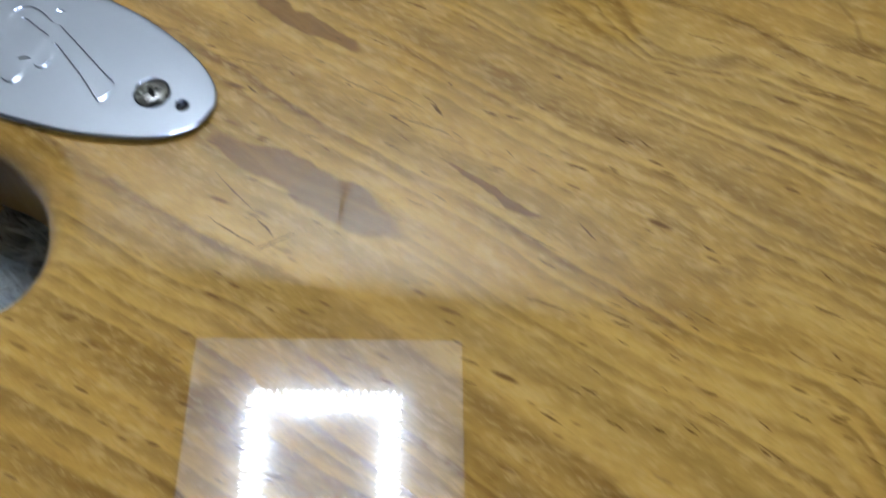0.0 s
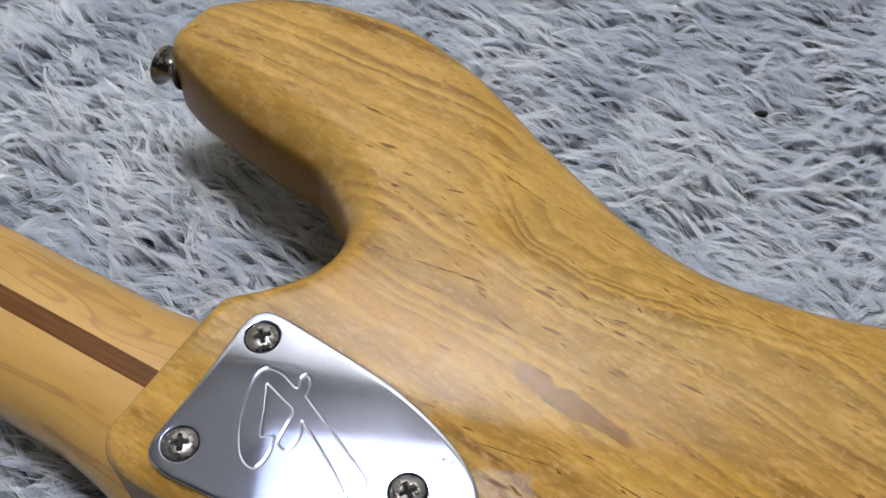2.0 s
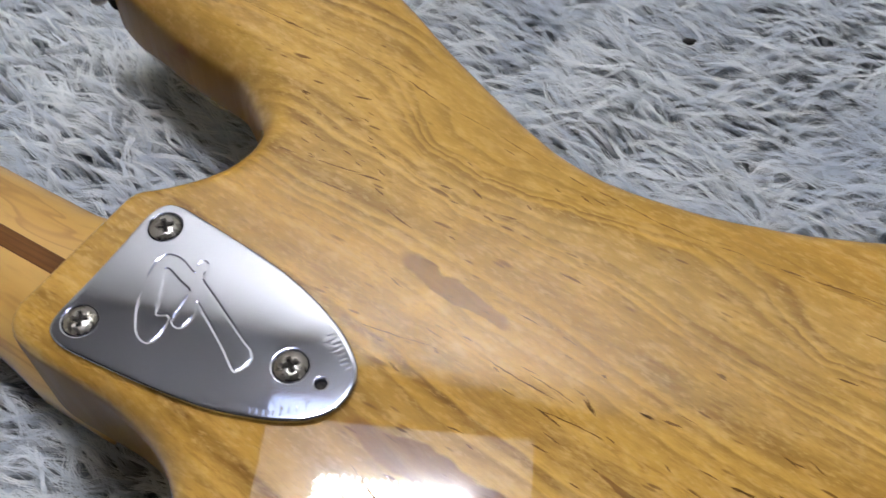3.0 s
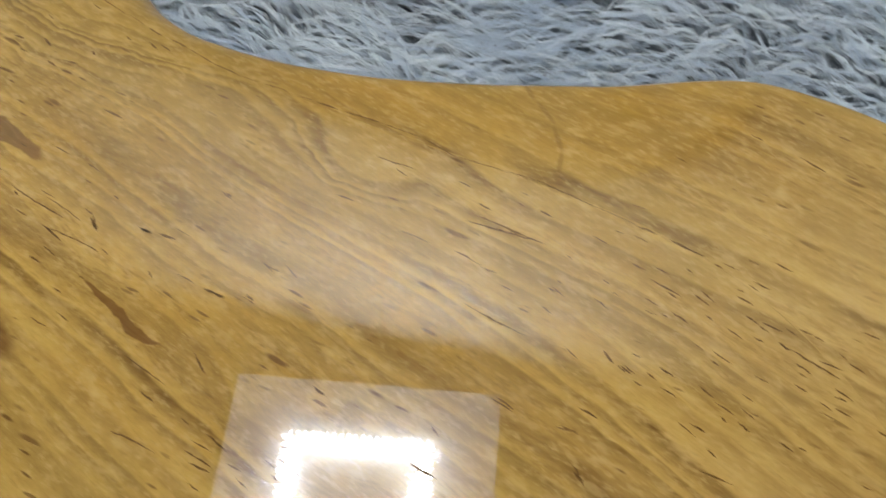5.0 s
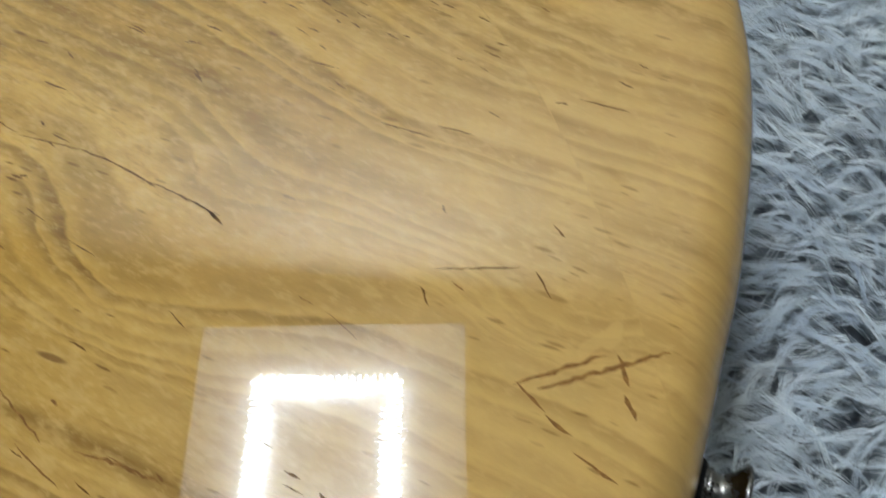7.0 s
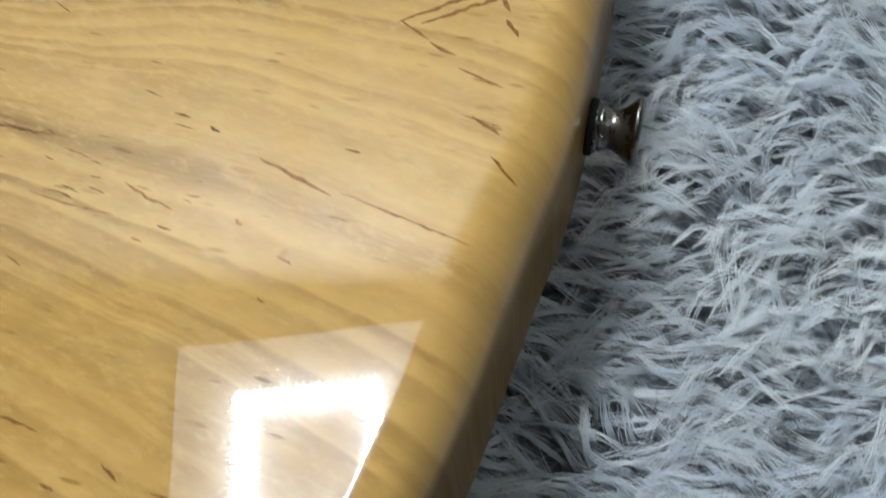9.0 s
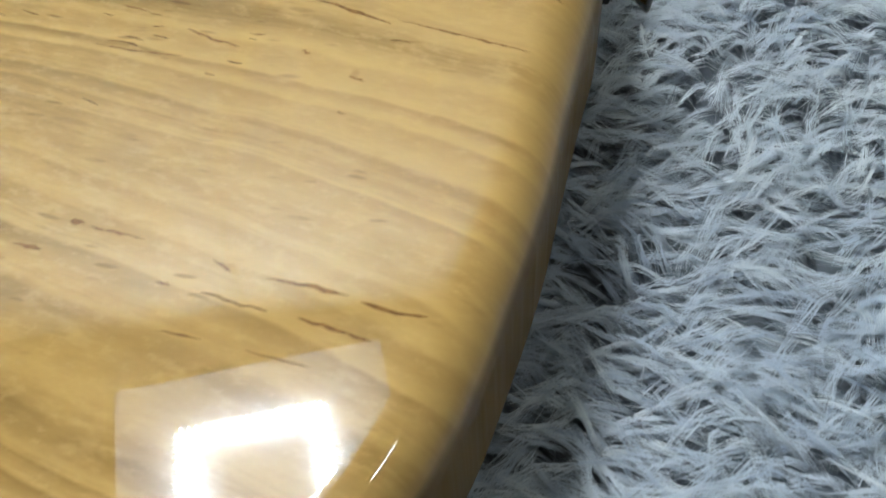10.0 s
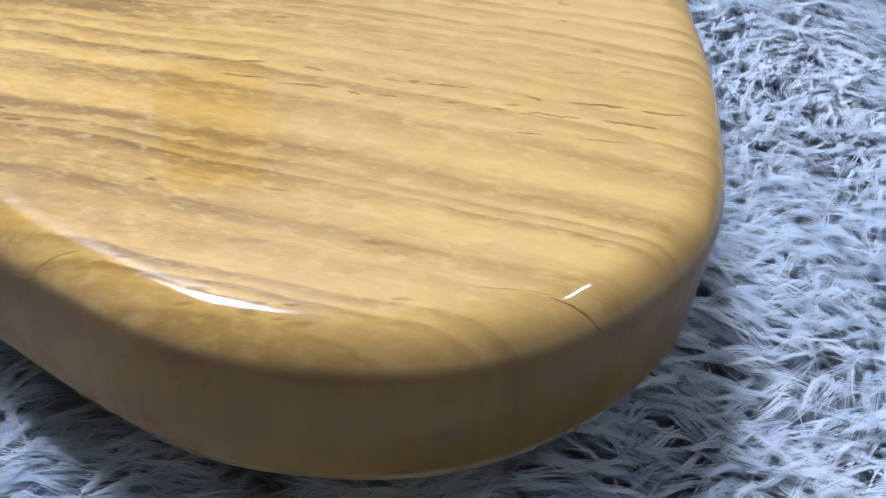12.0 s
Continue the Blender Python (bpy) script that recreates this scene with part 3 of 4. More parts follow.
def fur_fibre():
    m = Nodes("grey_fur_fibre")
    read_along, read_shade = m.add("ShaderNodeAttribute"), m.add("ShaderNodeAttribute")
    read_along.attribute_name, read_shade.attribute_name = "along", "shade"
    along, shade = read_along.outputs["Fac"], read_shade.outputs["Fac"]
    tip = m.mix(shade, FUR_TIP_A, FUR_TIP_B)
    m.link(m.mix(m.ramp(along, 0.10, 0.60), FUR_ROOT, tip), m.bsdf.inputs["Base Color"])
    m.bsdf.inputs["Roughness"].default_value = 0.55
    m.bsdf.inputs["Specular IOR Level"].default_value = 0.4
    m.bsdf.inputs["Sheen Weight"].default_value = 0.3
    return m.mat


def glow(name, colour, strength):
    m = Nodes(name)
    m.bsdf.inputs["Base Color"].default_value = (0.8, 0.8, 0.8, 1)
    m.bsdf.inputs["Emission Color"].default_value = (*colour, 1)
    m.bsdf.inputs["Emission Strength"].default_value = strength
    return m.mat


def diffuser():
    """The lamp's glowing cover: brightest along the square of light strips behind it."""
    m = Nodes("white_lamp_diffuser")
    m.bsdf.inputs["Base Color"].default_value = (0.8, 0.8, 0.8, 1)
    e = m.add("ShaderNodeSeparateXYZ")
    m.link(m.vmath("ABSOLUTE", m.place()), e.inputs[0])
    off = m.math("ABSOLUTE", m.math("SUBTRACT", m.math("MAXIMUM", e.outputs[0], e.outputs[1]), RING / 2 - 0.02))
    near = m.math("POWER", 2.718, m.math("MULTIPLY", off, -1 / 0.045))
    m.put(m.bsdf.inputs["Emission Strength"], m.math("ADD", m.math("MULTIPLY", near, 5.5), 1.6))
    m.bsdf.inputs["Emission Color"].default_value = (0.42, 0.62, 1.0, 1)
    return m.mat


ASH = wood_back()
MARK = open_grain()
HEALED = scratch_tone()
MAPLE_MAT = maple_neck()
STRIPE = stripe_wood()
CHROME = polished("polished_chrome_plate", (0.415, 0.44, 0.55))
NICKEL = chrome("worn_nickel_screw", (0.31, 0.30, 0.29), 0.17, 0.7)
STEEL = chrome("tarnished_steel_button", (0.23, 0.22, 0.21), 0.16, 0.6)
RECESS_SHADE = plain("recess_shade", (0.012, 0.011, 0.010), 0.8)
FELT = plain("black_felt", (0.02, 0.02, 0.02), 0.95)
FUR = fur_fibre()
RUG_BACK = plain("grey_rug_backing", (0.24, 0.27, 0.31), 0.95, vary=0.3, scale=90)
WALL_PAINT = plain("cream_wallpaper", (0.84, 0.85, 0.75), 0.9, vary=0.03, scale=60, bump=0.0004)
ROOM_PAINT = plain("dark_unseen_wall", (0.09, 0.09, 0.09), 0.9, vary=0.03, scale=60, bump=0.0004)
CEIL_PAINT = plain("grey_ceiling", (0.43, 0.43, 0.44), 0.95, vary=0.04, scale=25, bump=0.0004)
FLOOR_WOOD = plain("brown_floorboard", (0.20, 0.13, 0.08), 0.5, vary=0.25, scale=12)
LAMP_WHITE = diffuser()
LAMP_WOOD = plain("brown_lamp_frame", (0.22, 0.11, 0.05), 0.5, vary=0.2)
PANEL = plain("dark_brown_panel", (0.20, 0.16, 0.11), 0.5, vary=0.2, scale=40)
CABLE = plain("dark_cable", (0.02, 0.018, 0.016), 0.6)
SMALL_GLOW = glow("downlight_glow", (0.90, 0.95, 1.0), 29.0)
LED = glow("led_light", (0.94, 0.96, 1.0), LED_POWER)

# ---- the room ----


def structure(name, bm, mat, label):
    return tagged(mesh_object(name, bm, mat, smooth=False), label, name.split("_")[0], kind="structure")


WALL_Y = 1.265
structure("floor", box(-0.325, -0.3675, -0.08, 5.25, 3.465, 0.10), FLOOR_WOOD, "plain brown wooden floor under the rug")
structure("ceiling", box(-0.325, -0.3675, CEIL + 0.05, 5.25, 3.465, 0.10), CEIL_PAINT, "plain grey ceiling of the room")
structure("wall_north", box(-0.325, WALL_Y + 0.05, 1.158, 5.45, 0.10, 2.376), WALL_PAINT, "plain cream papered wall")
# South and east walls are unseen and kept dark to hold back bounced light.
structure("wall_south", box(-0.325, -2.05, 1.158, 5.45, 0.10, 2.376), ROOM_PAINT, "unseen dark grey wall that holds back bounced light")
structure("wall_east", box(2.25, -0.393, 1.158, 0.10, 3.21, 2.376), ROOM_PAINT, "unseen dark grey wall that holds back bounced light")
structure("wall_west", box(-2.90, -0.393, 1.158, 0.10, 3.21, 2.376), WALL_PAINT, "plain cream papered wall")

CABLE_LINE = [
    (-0.348, 2.345), (-0.346, 2.20), (-0.331, 2.01), (-0.304, 1.82), (-0.258, 1.62), (-0.165, 1.36), (-0.085, 1.205), (-0.012, 1.095), (0.011, 1.02), (0.013, 0.90), (0.010, 0.72), (0.010, 0.40),
]
cable = tagged(new("wall_cable"), "thin dark cable hanging in a bend down the pale wall", "cable")
cable.location = (0, WALL_Y - 0.0045, 0)


def cable_run():
    """A thin cable that runs down the wall in a slack bend."""
    bm = bmesh.new()
    rings = []
    for x, z in spline(CABLE_LINE, 0.02, closed=False):
        rings.append([bm.verts.new((x + 0.0030 * math.cos(a), 0.0030 * math.sin(a), z)) for a in [math.pi * k / 4 for k in range(8)]])
    for a, b in zip(rings, rings[1:]):
        for k in range(8):
            bm.faces.new((a[k], a[(k + 1) % 8], b[(k + 1) % 8], b[k]))
    bmesh.ops.recalc_face_normals(bm, faces=bm.faces)
    return bm


part("cable_run", cable_run(), CABLE, cable)


def wall_panel(x, z, width, height):
    """A small dark panel with a raised rim, fixed to the wall."""
    panel = tagged(new("wall_panel"), "small dark brown panel fixed to the pale wall", "panel")
    panel.location = (x, WALL_Y, z)
    part("face", box(0, -0.006, 0, width - 0.02, 0.010, height - 0.02, 0.001), PANEL, panel, smooth=False)
    for sx, sz, w, h in ((0, 0.5, width, 0.012), (0, -0.5, width, 0.012), (0.5, 0, 0.012, height - 0.024), (-0.5, 0, 0.012, height - 0.024)):
        part("rim", box(sx * (width - 0.012), -0.009, sz * (height - 0.012), w, 0.016, h, 0.0015), PANEL, panel, smooth=False)
    return panel


wall_panel(0.185, 1.065, 0.175, 0.225)

# ---- the ceiling light: a white square plate with a wooden rim and a square of light strips ----
PLATE = 0.735


def ceiling_light(at, turned):
    lamp = tagged(new("ceiling_light"), "square white ceiling light with glowing strips and brown rim", "lamp")
    lamp.matrix_world = pose(*at, CEIL, 0, 0, turned)
    part("plate", box(0, 0, -0.025, PLATE, PLATE, 0.05, 0.006), LAMP_WHITE, lamp, "white lacquered plate", False)
    for turn in range(4):
        bm = box(0, PLATE / 2 + 0.008, -0.022, PLATE + 0.03, 0.014, 0.044)
        bm.transform(pose(0, 0, 0, 0, 0, 90 * turn))
        part("rim", bm, LAMP_WOOD, lamp, "brown wooden rim", False)
    for turn in range(4):
        bm = box(0, RING / 2 - 0.019, -0.064, RING - 0.038 + 0.011, 0.011, 0.028)
        count = 20
        for k in range(count):
            x = (k + 0.5) / count * RING - RING / 2
            add_box(bm, x, RING / 2 - 0.003, -0.075, 0.0055, 0.022, 0.007)
            if 3 < k < count - 4:
                add_box(bm, x, RING / 2 - 0.035, -0.075, 0.0055, 0.020, 0.007)
        bm.transform(pose(0, 0, 0, 0, 0, 90 * turn))
        part("light_strip", bm, LED, lamp, "glowing white strip of small lights", False)
    return lamp


ceiling_light((-0.300, 0.735), 7.0)


def downlight(x, y):
    lamp = tagged(new("downlight"), "slim lit strip lamp in the ceiling", "lamp")
    lamp.matrix_world = pose(x, y, CEIL, 0, 0, -15)
    for x, y, sx, sy in ((0.072, 0, 0.014, 0.434), (-0.072, 0, 0.014, 0.434), (0, 0.21, 0.13, 0.014), (0, -0.21, 0.13, 0.014)):
        part("rim", box(x, y, -0.012, sx, sy, 0.024), CEIL_PAINT, lamp, "pale plastic rim", False)
    part("diffuser", box(0, 0, -0.008, 0.128, 0.404, 0.012), SMALL_GLOW, lamp, "glowing white diffuser", False)
    return lamp


downlight(1.68, -0.42)

# ---- the bass guitar ----
bass = tagged(new("bass_guitar"), "natural ash bass guitar lying face down on the fur rug", "bass guitar")

UPPER_EDGE = [
    (-0.1307, 0.1869), (-0.1273, 0.1922), (-0.1209, 0.1954), (-0.1135, 0.2008), (-0.1078, 0.2083), (-0.1052, 0.2176),
    (-0.1062, 0.2278), (-0.1129, 0.2377), (-0.1199, 0.2458), (-0.1278, 0.2506), (-0.1392, 0.2563), (-0.1520, 0.2635),
    (-0.1643, 0.2703), (-0.1755, 0.2784), (-0.1835, 0.2863), (-0.1825, 0.2953), (-0.1766, 0.3088), (-0.1623, 0.3188),
    (-0.1420, 0.3233), (-0.1205, 0.3211), (-0.1001, 0.3138), (-0.0757, 0.2972), (-0.0523, 0.2771), (-0.0234, 0.2567),
    (-0.0080, 0.2444), (0.0095, 0.2357), (0.0298, 0.2310), (0.0487, 0.2304), (0.0667, 0.2316), (0.0925, 0.2359),
]
END_EDGE = [
    (0.1174, 0.2416), (0.1427, 0.2461), (0.1678, 0.2470), (0.1913, 0.2432), (0.2114, 0.2365), (0.2305, 0.2258),
    (0.2468, 0.2110), (0.2565, 0.1957), (0.2631, 0.1762), (0.2672, 0.1555), (0.2693, 0.1363), (0.2691, 0.1143),
    (0.2670, 0.0913), (0.2645, 0.0722), (0.2617, 0.0590), (0.2575, 0.0375), (0.2524, 0.0163), (0.2459, -0.0019),
    (0.2398, -0.0195), (0.2337, -0.0373), (0.2251, -0.0572), (0.2168, -0.0741), (0.2070, -0.0881), (0.1952, -0.0981),
    (0.1804, -0.1054), (0.1648, -0.1098), (0.1480, -0.1114), (0.1348, -0.1099), (0.1208, -0.1061), (0.1052, -0.0993),
]
LOWER_EDGE = [
    (0.0922, -0.0899), (0.0779, -0.0750), (0.0618, -0.0553), (0.0452, -0.0331), (0.0202, -0.0131), (-0.0122, -0.0010),
    (-0.0480, 0.0004), (-0.0880, 0.0064), (-0.1280, 0.0224), (-0.1530, 0.0424), (-0.1548, 0.0624), (-0.1385, 0.0744),
    (-0.1140, 0.0789), (-0.0973, 0.0818), (-0.0882, 0.0864), (-0.0841, 0.0942), (-0.0841, 0.1030), (-0.0883, 0.1139),
    (-0.0961, 0.1223), (-0.1081, 0.1289), (-0.1219, 0.1335), (-0.1342, 0.1376), (-0.1412, 0.1421), (-0.1434, 0.1488),
    (-0.1407, 0.1574),
]
HORN = Vector((-0.1440, 0.2900))
UPPER_EDGE = [tuple(HORN + (Vector(p) - HORN) * (0.967 if p[0] < -0.11 and p[1] > 0.268 else 1.0)) for p in UPPER_EDGE]


def smooth(x, a, b):
    t = np.clip((x - a) / (b - a), 0, 1)
    return t * t * (3 - 2 * t)


def outline(step):
    """The body's edge in plan, drawn in a little along its outer side."""
    loop = spline(UPPER_EDGE + END_EDGE + LOWER_EDGE, step)
    return loop + inward(loop) * (0.0014 * smooth(loop[:, 0] + 0.6 * loop[:, 1], 0.0, 0.05))[:, None]


OUTLINE = outline(0.0028)


def carved(p):
    """Height of the back: flat, with the scooped belly contour along the waist."""
    x, y = p[:, 0], p[:, 1]
    line = 0.190 + np.where(x < 0.121, 0.17, 0.48) * np.sqrt((x - 0.121) ** 2 + 0.00004)
    edge = 0.237 + 0.35 * np.maximum(0, -x) + 0.06 * np.maximum(0, x - 0.06)
    e = np.clip((y - line) / np.maximum(edge - line, 0.012), 0, 1.2)
    reach = smooth(x, -0.085, -0.010) * (1 - smooth(x, 0.125, 0.180))
    return H - 0.0095 * reach * (0.65 * e + 0.35 * e * e)


def rim_width(p):
    """Width of the rounded rim: broad round the horn and the end, tighter along the lower bout."""
    return 0.0112 - 0.0022 * smooth(-p[:, 1], 0.0, 0.06) * smooth(p[:, 0], 0.0, 0.08) + 0.0035 * smooth(-p[:, 0], 0.05, 0.12) * smooth(p[:, 1], 0.19, 0.23)


heel = np.hypot(OUTLINE[:, 0] + 0.140, OUTLINE[:, 1] - 0.168)
FULL = rim_width(OUTLINE)
STEEP = 1.2
RIM = 0.0045 + (FULL - 0.0045) * smooth(heel, 0.030, 0.075)
tip = np.hypot(OUTLINE[:, 0] + 0.182, OUTLINE[:, 1] - 0.288)
RIM = RIM * (1 - 0.28 * (1 - smooth(tip, 0.010, 0.034)))
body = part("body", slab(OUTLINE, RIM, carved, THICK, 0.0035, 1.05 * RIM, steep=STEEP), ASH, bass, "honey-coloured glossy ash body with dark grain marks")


EDGE = outline(0.0008)


def surface(q):
    """Height of the back with its rounded rim."""
    r = rim_width(q)
    drop = np.clip(r - nearest(q, EDGE), 0, r - 0.0005)
    return carved(q) - STEEP * (r - np.sqrt(r**2 - drop**2))


def grain_marks(rows, lift):
    """Thin ragged spindles that lie in the lacquer along the grain."""
    rng = np.random.default_rng(5)
    bm = bmesh.new()
    for x, y, turn, half, wide in rows:
        c, s = math.cos(radians(turn)), math.sin(radians(turn))
        half, wide = half * 0.00110, wide * 0.00050
        count = max(5, int(half / 0.0006))
        bend = rng.normal(0, 0.025) * half
        wob = rng.normal(0, 0.30 * wide, count)
        left, right = [], []
        for k in range(count):
            a = 2 * k / (count - 1) - 1
            w = wide * math.sqrt(max(0.03, 1 - a * a)) * rng.uniform(0.45, 1.1)
            off = bend * (1 - a * a) + wob[k]
            for row, b in ((left, off + w), (right, off - w)):
                q = np.array([[x + c * half * a - s * b, y + s * half * a + c * b]])
                row.append(bm.verts.new((*q[0], float(surface(q)[0]) + lift)))
        for k in range(count - 1):
            bm.faces.new((left[k], right[k], right[k + 1], left[k + 1]))
    bmesh.ops.recalc_face_normals(bm, faces=bm.faces)
    for f in bm.faces:
        if f.normal.z < 0:
            f.normal_flip()
    return bm


def scattered_pores():
    """Small open pores, thick along the upper bout and across the middle of the back."""
    rng = np.random.default_rng(23)
    rows = []
    for cx, cy, along, wide, count, longest in ((0.165, 0.150, 0.060, 0.026, 95, 2.4), (0.075, 0.085, 0.050, 0.022, 40, 3.6), (0.000, 0.150, 0.045, 0.020, 26, 2.6),
                                                (-0.080, 0.225, 0.050, 0.016, 34, 1.8), (0.160, 0.010, 0.060, 0.026, 26, 2.2)):
        for _ in range(count):
            u, v = rng.normal(0, along / 1.7), rng.normal(0, wide / 1.7)
            a = radians(GRAIN)
            x, y = cx + u * math.cos(a) - v * math.sin(a), cy + u * math.sin(a) + v * math.cos(a)
            q = np.array([[x, y]])
            if inside(q, EDGE)[0] and nearest(q, EDGE)[0] > 0.014 and not inside(q, PLATE_GUARD)[0]:
                rows.append((x, y, rng.normal(-24, 7), rng.uniform(0.7, longest), rng.uniform(0.32, 0.62)))
    return rows


PLATE_GUARD = np.array([(-0.150, 0.145), (-0.055, 0.115), (-0.030, 0.150), (-0.105, 0.205)])
tagged(part("open_grain", grain_marks(FLECKS + CHECKS + PITS_A + PITS_B + HORN_PITS + WAIST_PITS + scattered_pores(), 0.00006), MARK, body, "dark open grain marks"), kind="stuff")
tagged(part("scratch", grain_marks([(x, y, t, l, w * 1.6) for x, y, t, l, w in SCRATCHES + LOW_PITS + [(*r[:4], 0.6 * r[4]) for r in PITS_C]], 0.00006), HEALED, body, "brown scratches under the lacquer"), kind="stuff")


def seam_marks():
    """The glue line as a row of hair cracks with gaps between them."""
    rng = np.random.default_rng(17)
    line = spline(SEAM, 0.001, closed=False)
    rows, k = [], 0
    while k < len(line) - 6:
        n = int(rng.integers(4, 17))
        a, b = line[k], line[min(k + n, len(line) - 1)]
        d = b - a
        mid = (a + b) / 2 + rng.normal(0, 0.00012, 2)
        rows.append((*mid, math.degrees(math.atan2(d[1], d[0])) + rng.normal(0, 1.2), 500 * math.hypot(*d), rng.choice((0.22, 0.30, 0.45, 0.70))))
        k += n + int(rng.integers(0, 5))
    return rows


tagged(part("glue_line", grain_marks(seam_marks(), 0.00008), MARK, body, "dark cracked glue line along the grain"), kind="stuff")

# The neck, which leaves the pocket under the heel.
NECK_FROM, NECK_DIR = Vector((-0.1157, 0.1650, 0)), Vector((-0.9558, 0.2941, 0))
NECK_SIDE = Vector((0.2941, 0.9558, 0))


def neck_frame(d):
    return NECK_FROM + NECK_DIR * d


def half_width(d):
    return 0.0262 + 0.0050 * (1 - float(smooth(np.array([d]), 0.020, 0.052)[0])) - 0.008 * max(0.0, d - 0.05)


def neck_height(d, s):
    """Height of the rounded back of the neck at the share s of its half width."""
    return H - 0.0265 - 0.0165 * (1 - math.sqrt(max(0.0, 1 - abs(s) ** 2.3)))


def neck_mesh():
    bm = bmesh.new()
    rings = []
    for k in range(50):
        d = 0.62 * k / 49
        c, w = neck_frame(d), half_width(d)
        ring = []
        for j in range(33):
            s = math.sin(math.pi * (j / 32 - 0.5))
            q = c + NECK_SIDE * (w * s)
            ring.append(bm.verts.new((q.x, q.y, neck_height(d, s))))
        for s in (0.985, 0.96, -0.96, -0.985):
            q = c + NECK_SIDE * (w * s)
            ring.append(bm.verts.new((q.x, q.y, H - 0.0530 + (0.003 if abs(s) > 0.97 else 0))))
        rings.append(ring)
    for a, b in zip(rings, rings[1:]):
        for j in range(len(a)):
            n = (j + 1) % len(a)
            bm.faces.new((a[j], a[n], b[n], b[j]))
    bm.faces.new(rings[0])
    bm.faces.new(list(reversed(rings[-1])))
    bmesh.ops.recalc_face_normals(bm, faces=bm.faces)
    return bm


def stripe_mesh():
    bm = bmesh.new()
    rows = []
    for k in range(40):
        d = 0.60 * k / 39
        c, w = neck_frame(d), half_width(d)
        rows.append([bm.verts.new((*(c + NECK_SIDE * x).xy, neck_height(d, x / w) + z))
                     for x, z in ((-0.0031, -0.002), (-0.0031, 0.0), (-0.0029, 0.00012), (0.0029, 0.00012), (0.0031, 0.0), (0.0031, -0.002))])
    for a, b in zip(rows, rows[1:]):
        for j in range(5):
            bm.faces.new((a[j], a[j + 1], b[j + 1], b[j]))
    bmesh.ops.recalc_face_normals(bm, faces=bm.faces)
    return bm


neck = part("neck", neck_mesh(), MAPLE_MAT, bass, "pale lacquered maple neck with a rounded back")
part("inlay_stripe", stripe_mesh(), STRIPE, neck, "dark walnut stripe along the back of the neck")

# The neck plate: u runs along the neck towards the body's end, v across it, in metres from between the two screws.
PLATE_AT = pose(-0.11785, 0.1630, 0, 0, 0, -17.1)


def on_plate(u, v):
    return (PLATE_AT @ Vector((u, v, 0))).xy


PLATE_EDGE = [
    (-0.0046, 0.0230), (-0.0009, 0.0245), (0.0049, 0.0244), (0.0187, 0.0233), (0.0299, 0.0222), (0.0385, 0.0209),
    (0.0490, 0.0181), (0.0587, 0.0142), (0.0659, 0.0094), (0.0692, 0.0049), (0.0702, -0.0002), (0.0691, -0.0052),
    (0.0658, -0.0097), (0.0605, -0.0133), (0.0533, -0.0165), (0.0416, -0.0202), (0.0267, -0.0225), (0.0107, -0.0241),
    (0.0005, -0.0247), (-0.0045, -0.0232), (-0.0064, -0.0199), (-0.0066, -0.0139), (-0.0063, -0.0038), (-0.0064, 0.0070),
    (-0.0066, 0.0180),
]
# Engraved outline of a plain ornament: a bent loop and a slanted bar, in millimetres.
ORNAMENT = [
    (7.7, -1.4), (6.0, 3.1), (5.3, 7.7), (6.9, 10.3), (10.6, 10.7), (14.3, 9.5), (16.0, 9.2), (15.4, 11.6), (15.9, 13.2),
    (17.2, 13.1), (18.2, 11.4), (18.9, 9.0), (19.9, 8.1), (27.0, 4.9), (33.2, 2.1), (39.3, -0.7), (42.2, -1.8), (43.8, -3.4),
    (43.9, -6.0), (42.7, -8.4), (41.3, -8.3), (35.9, -4.9), (29.9, -1.6), (23.0, 2.0), (22.3, 2.0), (23.4, -0.1), (24.0, -2.4),
    (23.6, -5.0), (22.5, -6.0), (20.9, -5.8), (20.0, -4.7), (19.6, -1.7), (19.2, 1.6), (18.2, 4.1), (14.7, 5.1), (9.3, 6.6),
    (9.9, 4.7), (12.5, 0.1), (14.8, -4.5), (15.9, -5.6), (18.2, -4.3), (19.2, -6.0), (20.0, -9.0), (19.8, -11.7), (18.8, -13.2),
    (16.6, -13.2), (14.1, -11.8), (11.5, -8.7), (9.3, -5.2),
]


def engraving():
    """The engraved lines, each a run of points in the plate's own metres."""
    out = [spline([(u / 1000, v / 1000) for u, v in ORNAMENT], 0.00016)]
    # The stamped lettering along the rim, as plain bars.
    for k in range(8):
        a = np.array((0.0569 + 0.00125 * k, 0.0110 - 0.00080 * k))
        out.append(a + np.array((0.0006, 0.0009)) * np.linspace(0, 1, 10)[:, None])
        b = np.array((0.0520 + 0.00150 * k, -0.0150 + 0.00055 * k + 0.00008 * k * k))
        out.append(b + np.array((0.0004, -0.0009)) * np.linspace(0, 1, 10)[:, None])
    return out


PLATE_LOOP = spline([tuple(on_plate(u, v)) for u, v in PLATE_EDGE], 0.0012)
RUNS = [np.array([tuple(on_plate(u, v)) for u, v in run]) for run in engraving()]
LINES = np.vstack(RUNS)
HOLE = np.array(on_plate(0.0625, -0.0008))
SCREWS = [(0.0, 0.0168), (0.0, -0.0168), (0.0534, -0.0006)]
SEATS = np.array([tuple(on_plate(u, v)) for u, v in SCREWS])


def plate_level(y):
    """Height of the plate, which sits a little askew."""
    return H + 0.0022 + 0.011 * (y - 0.155)


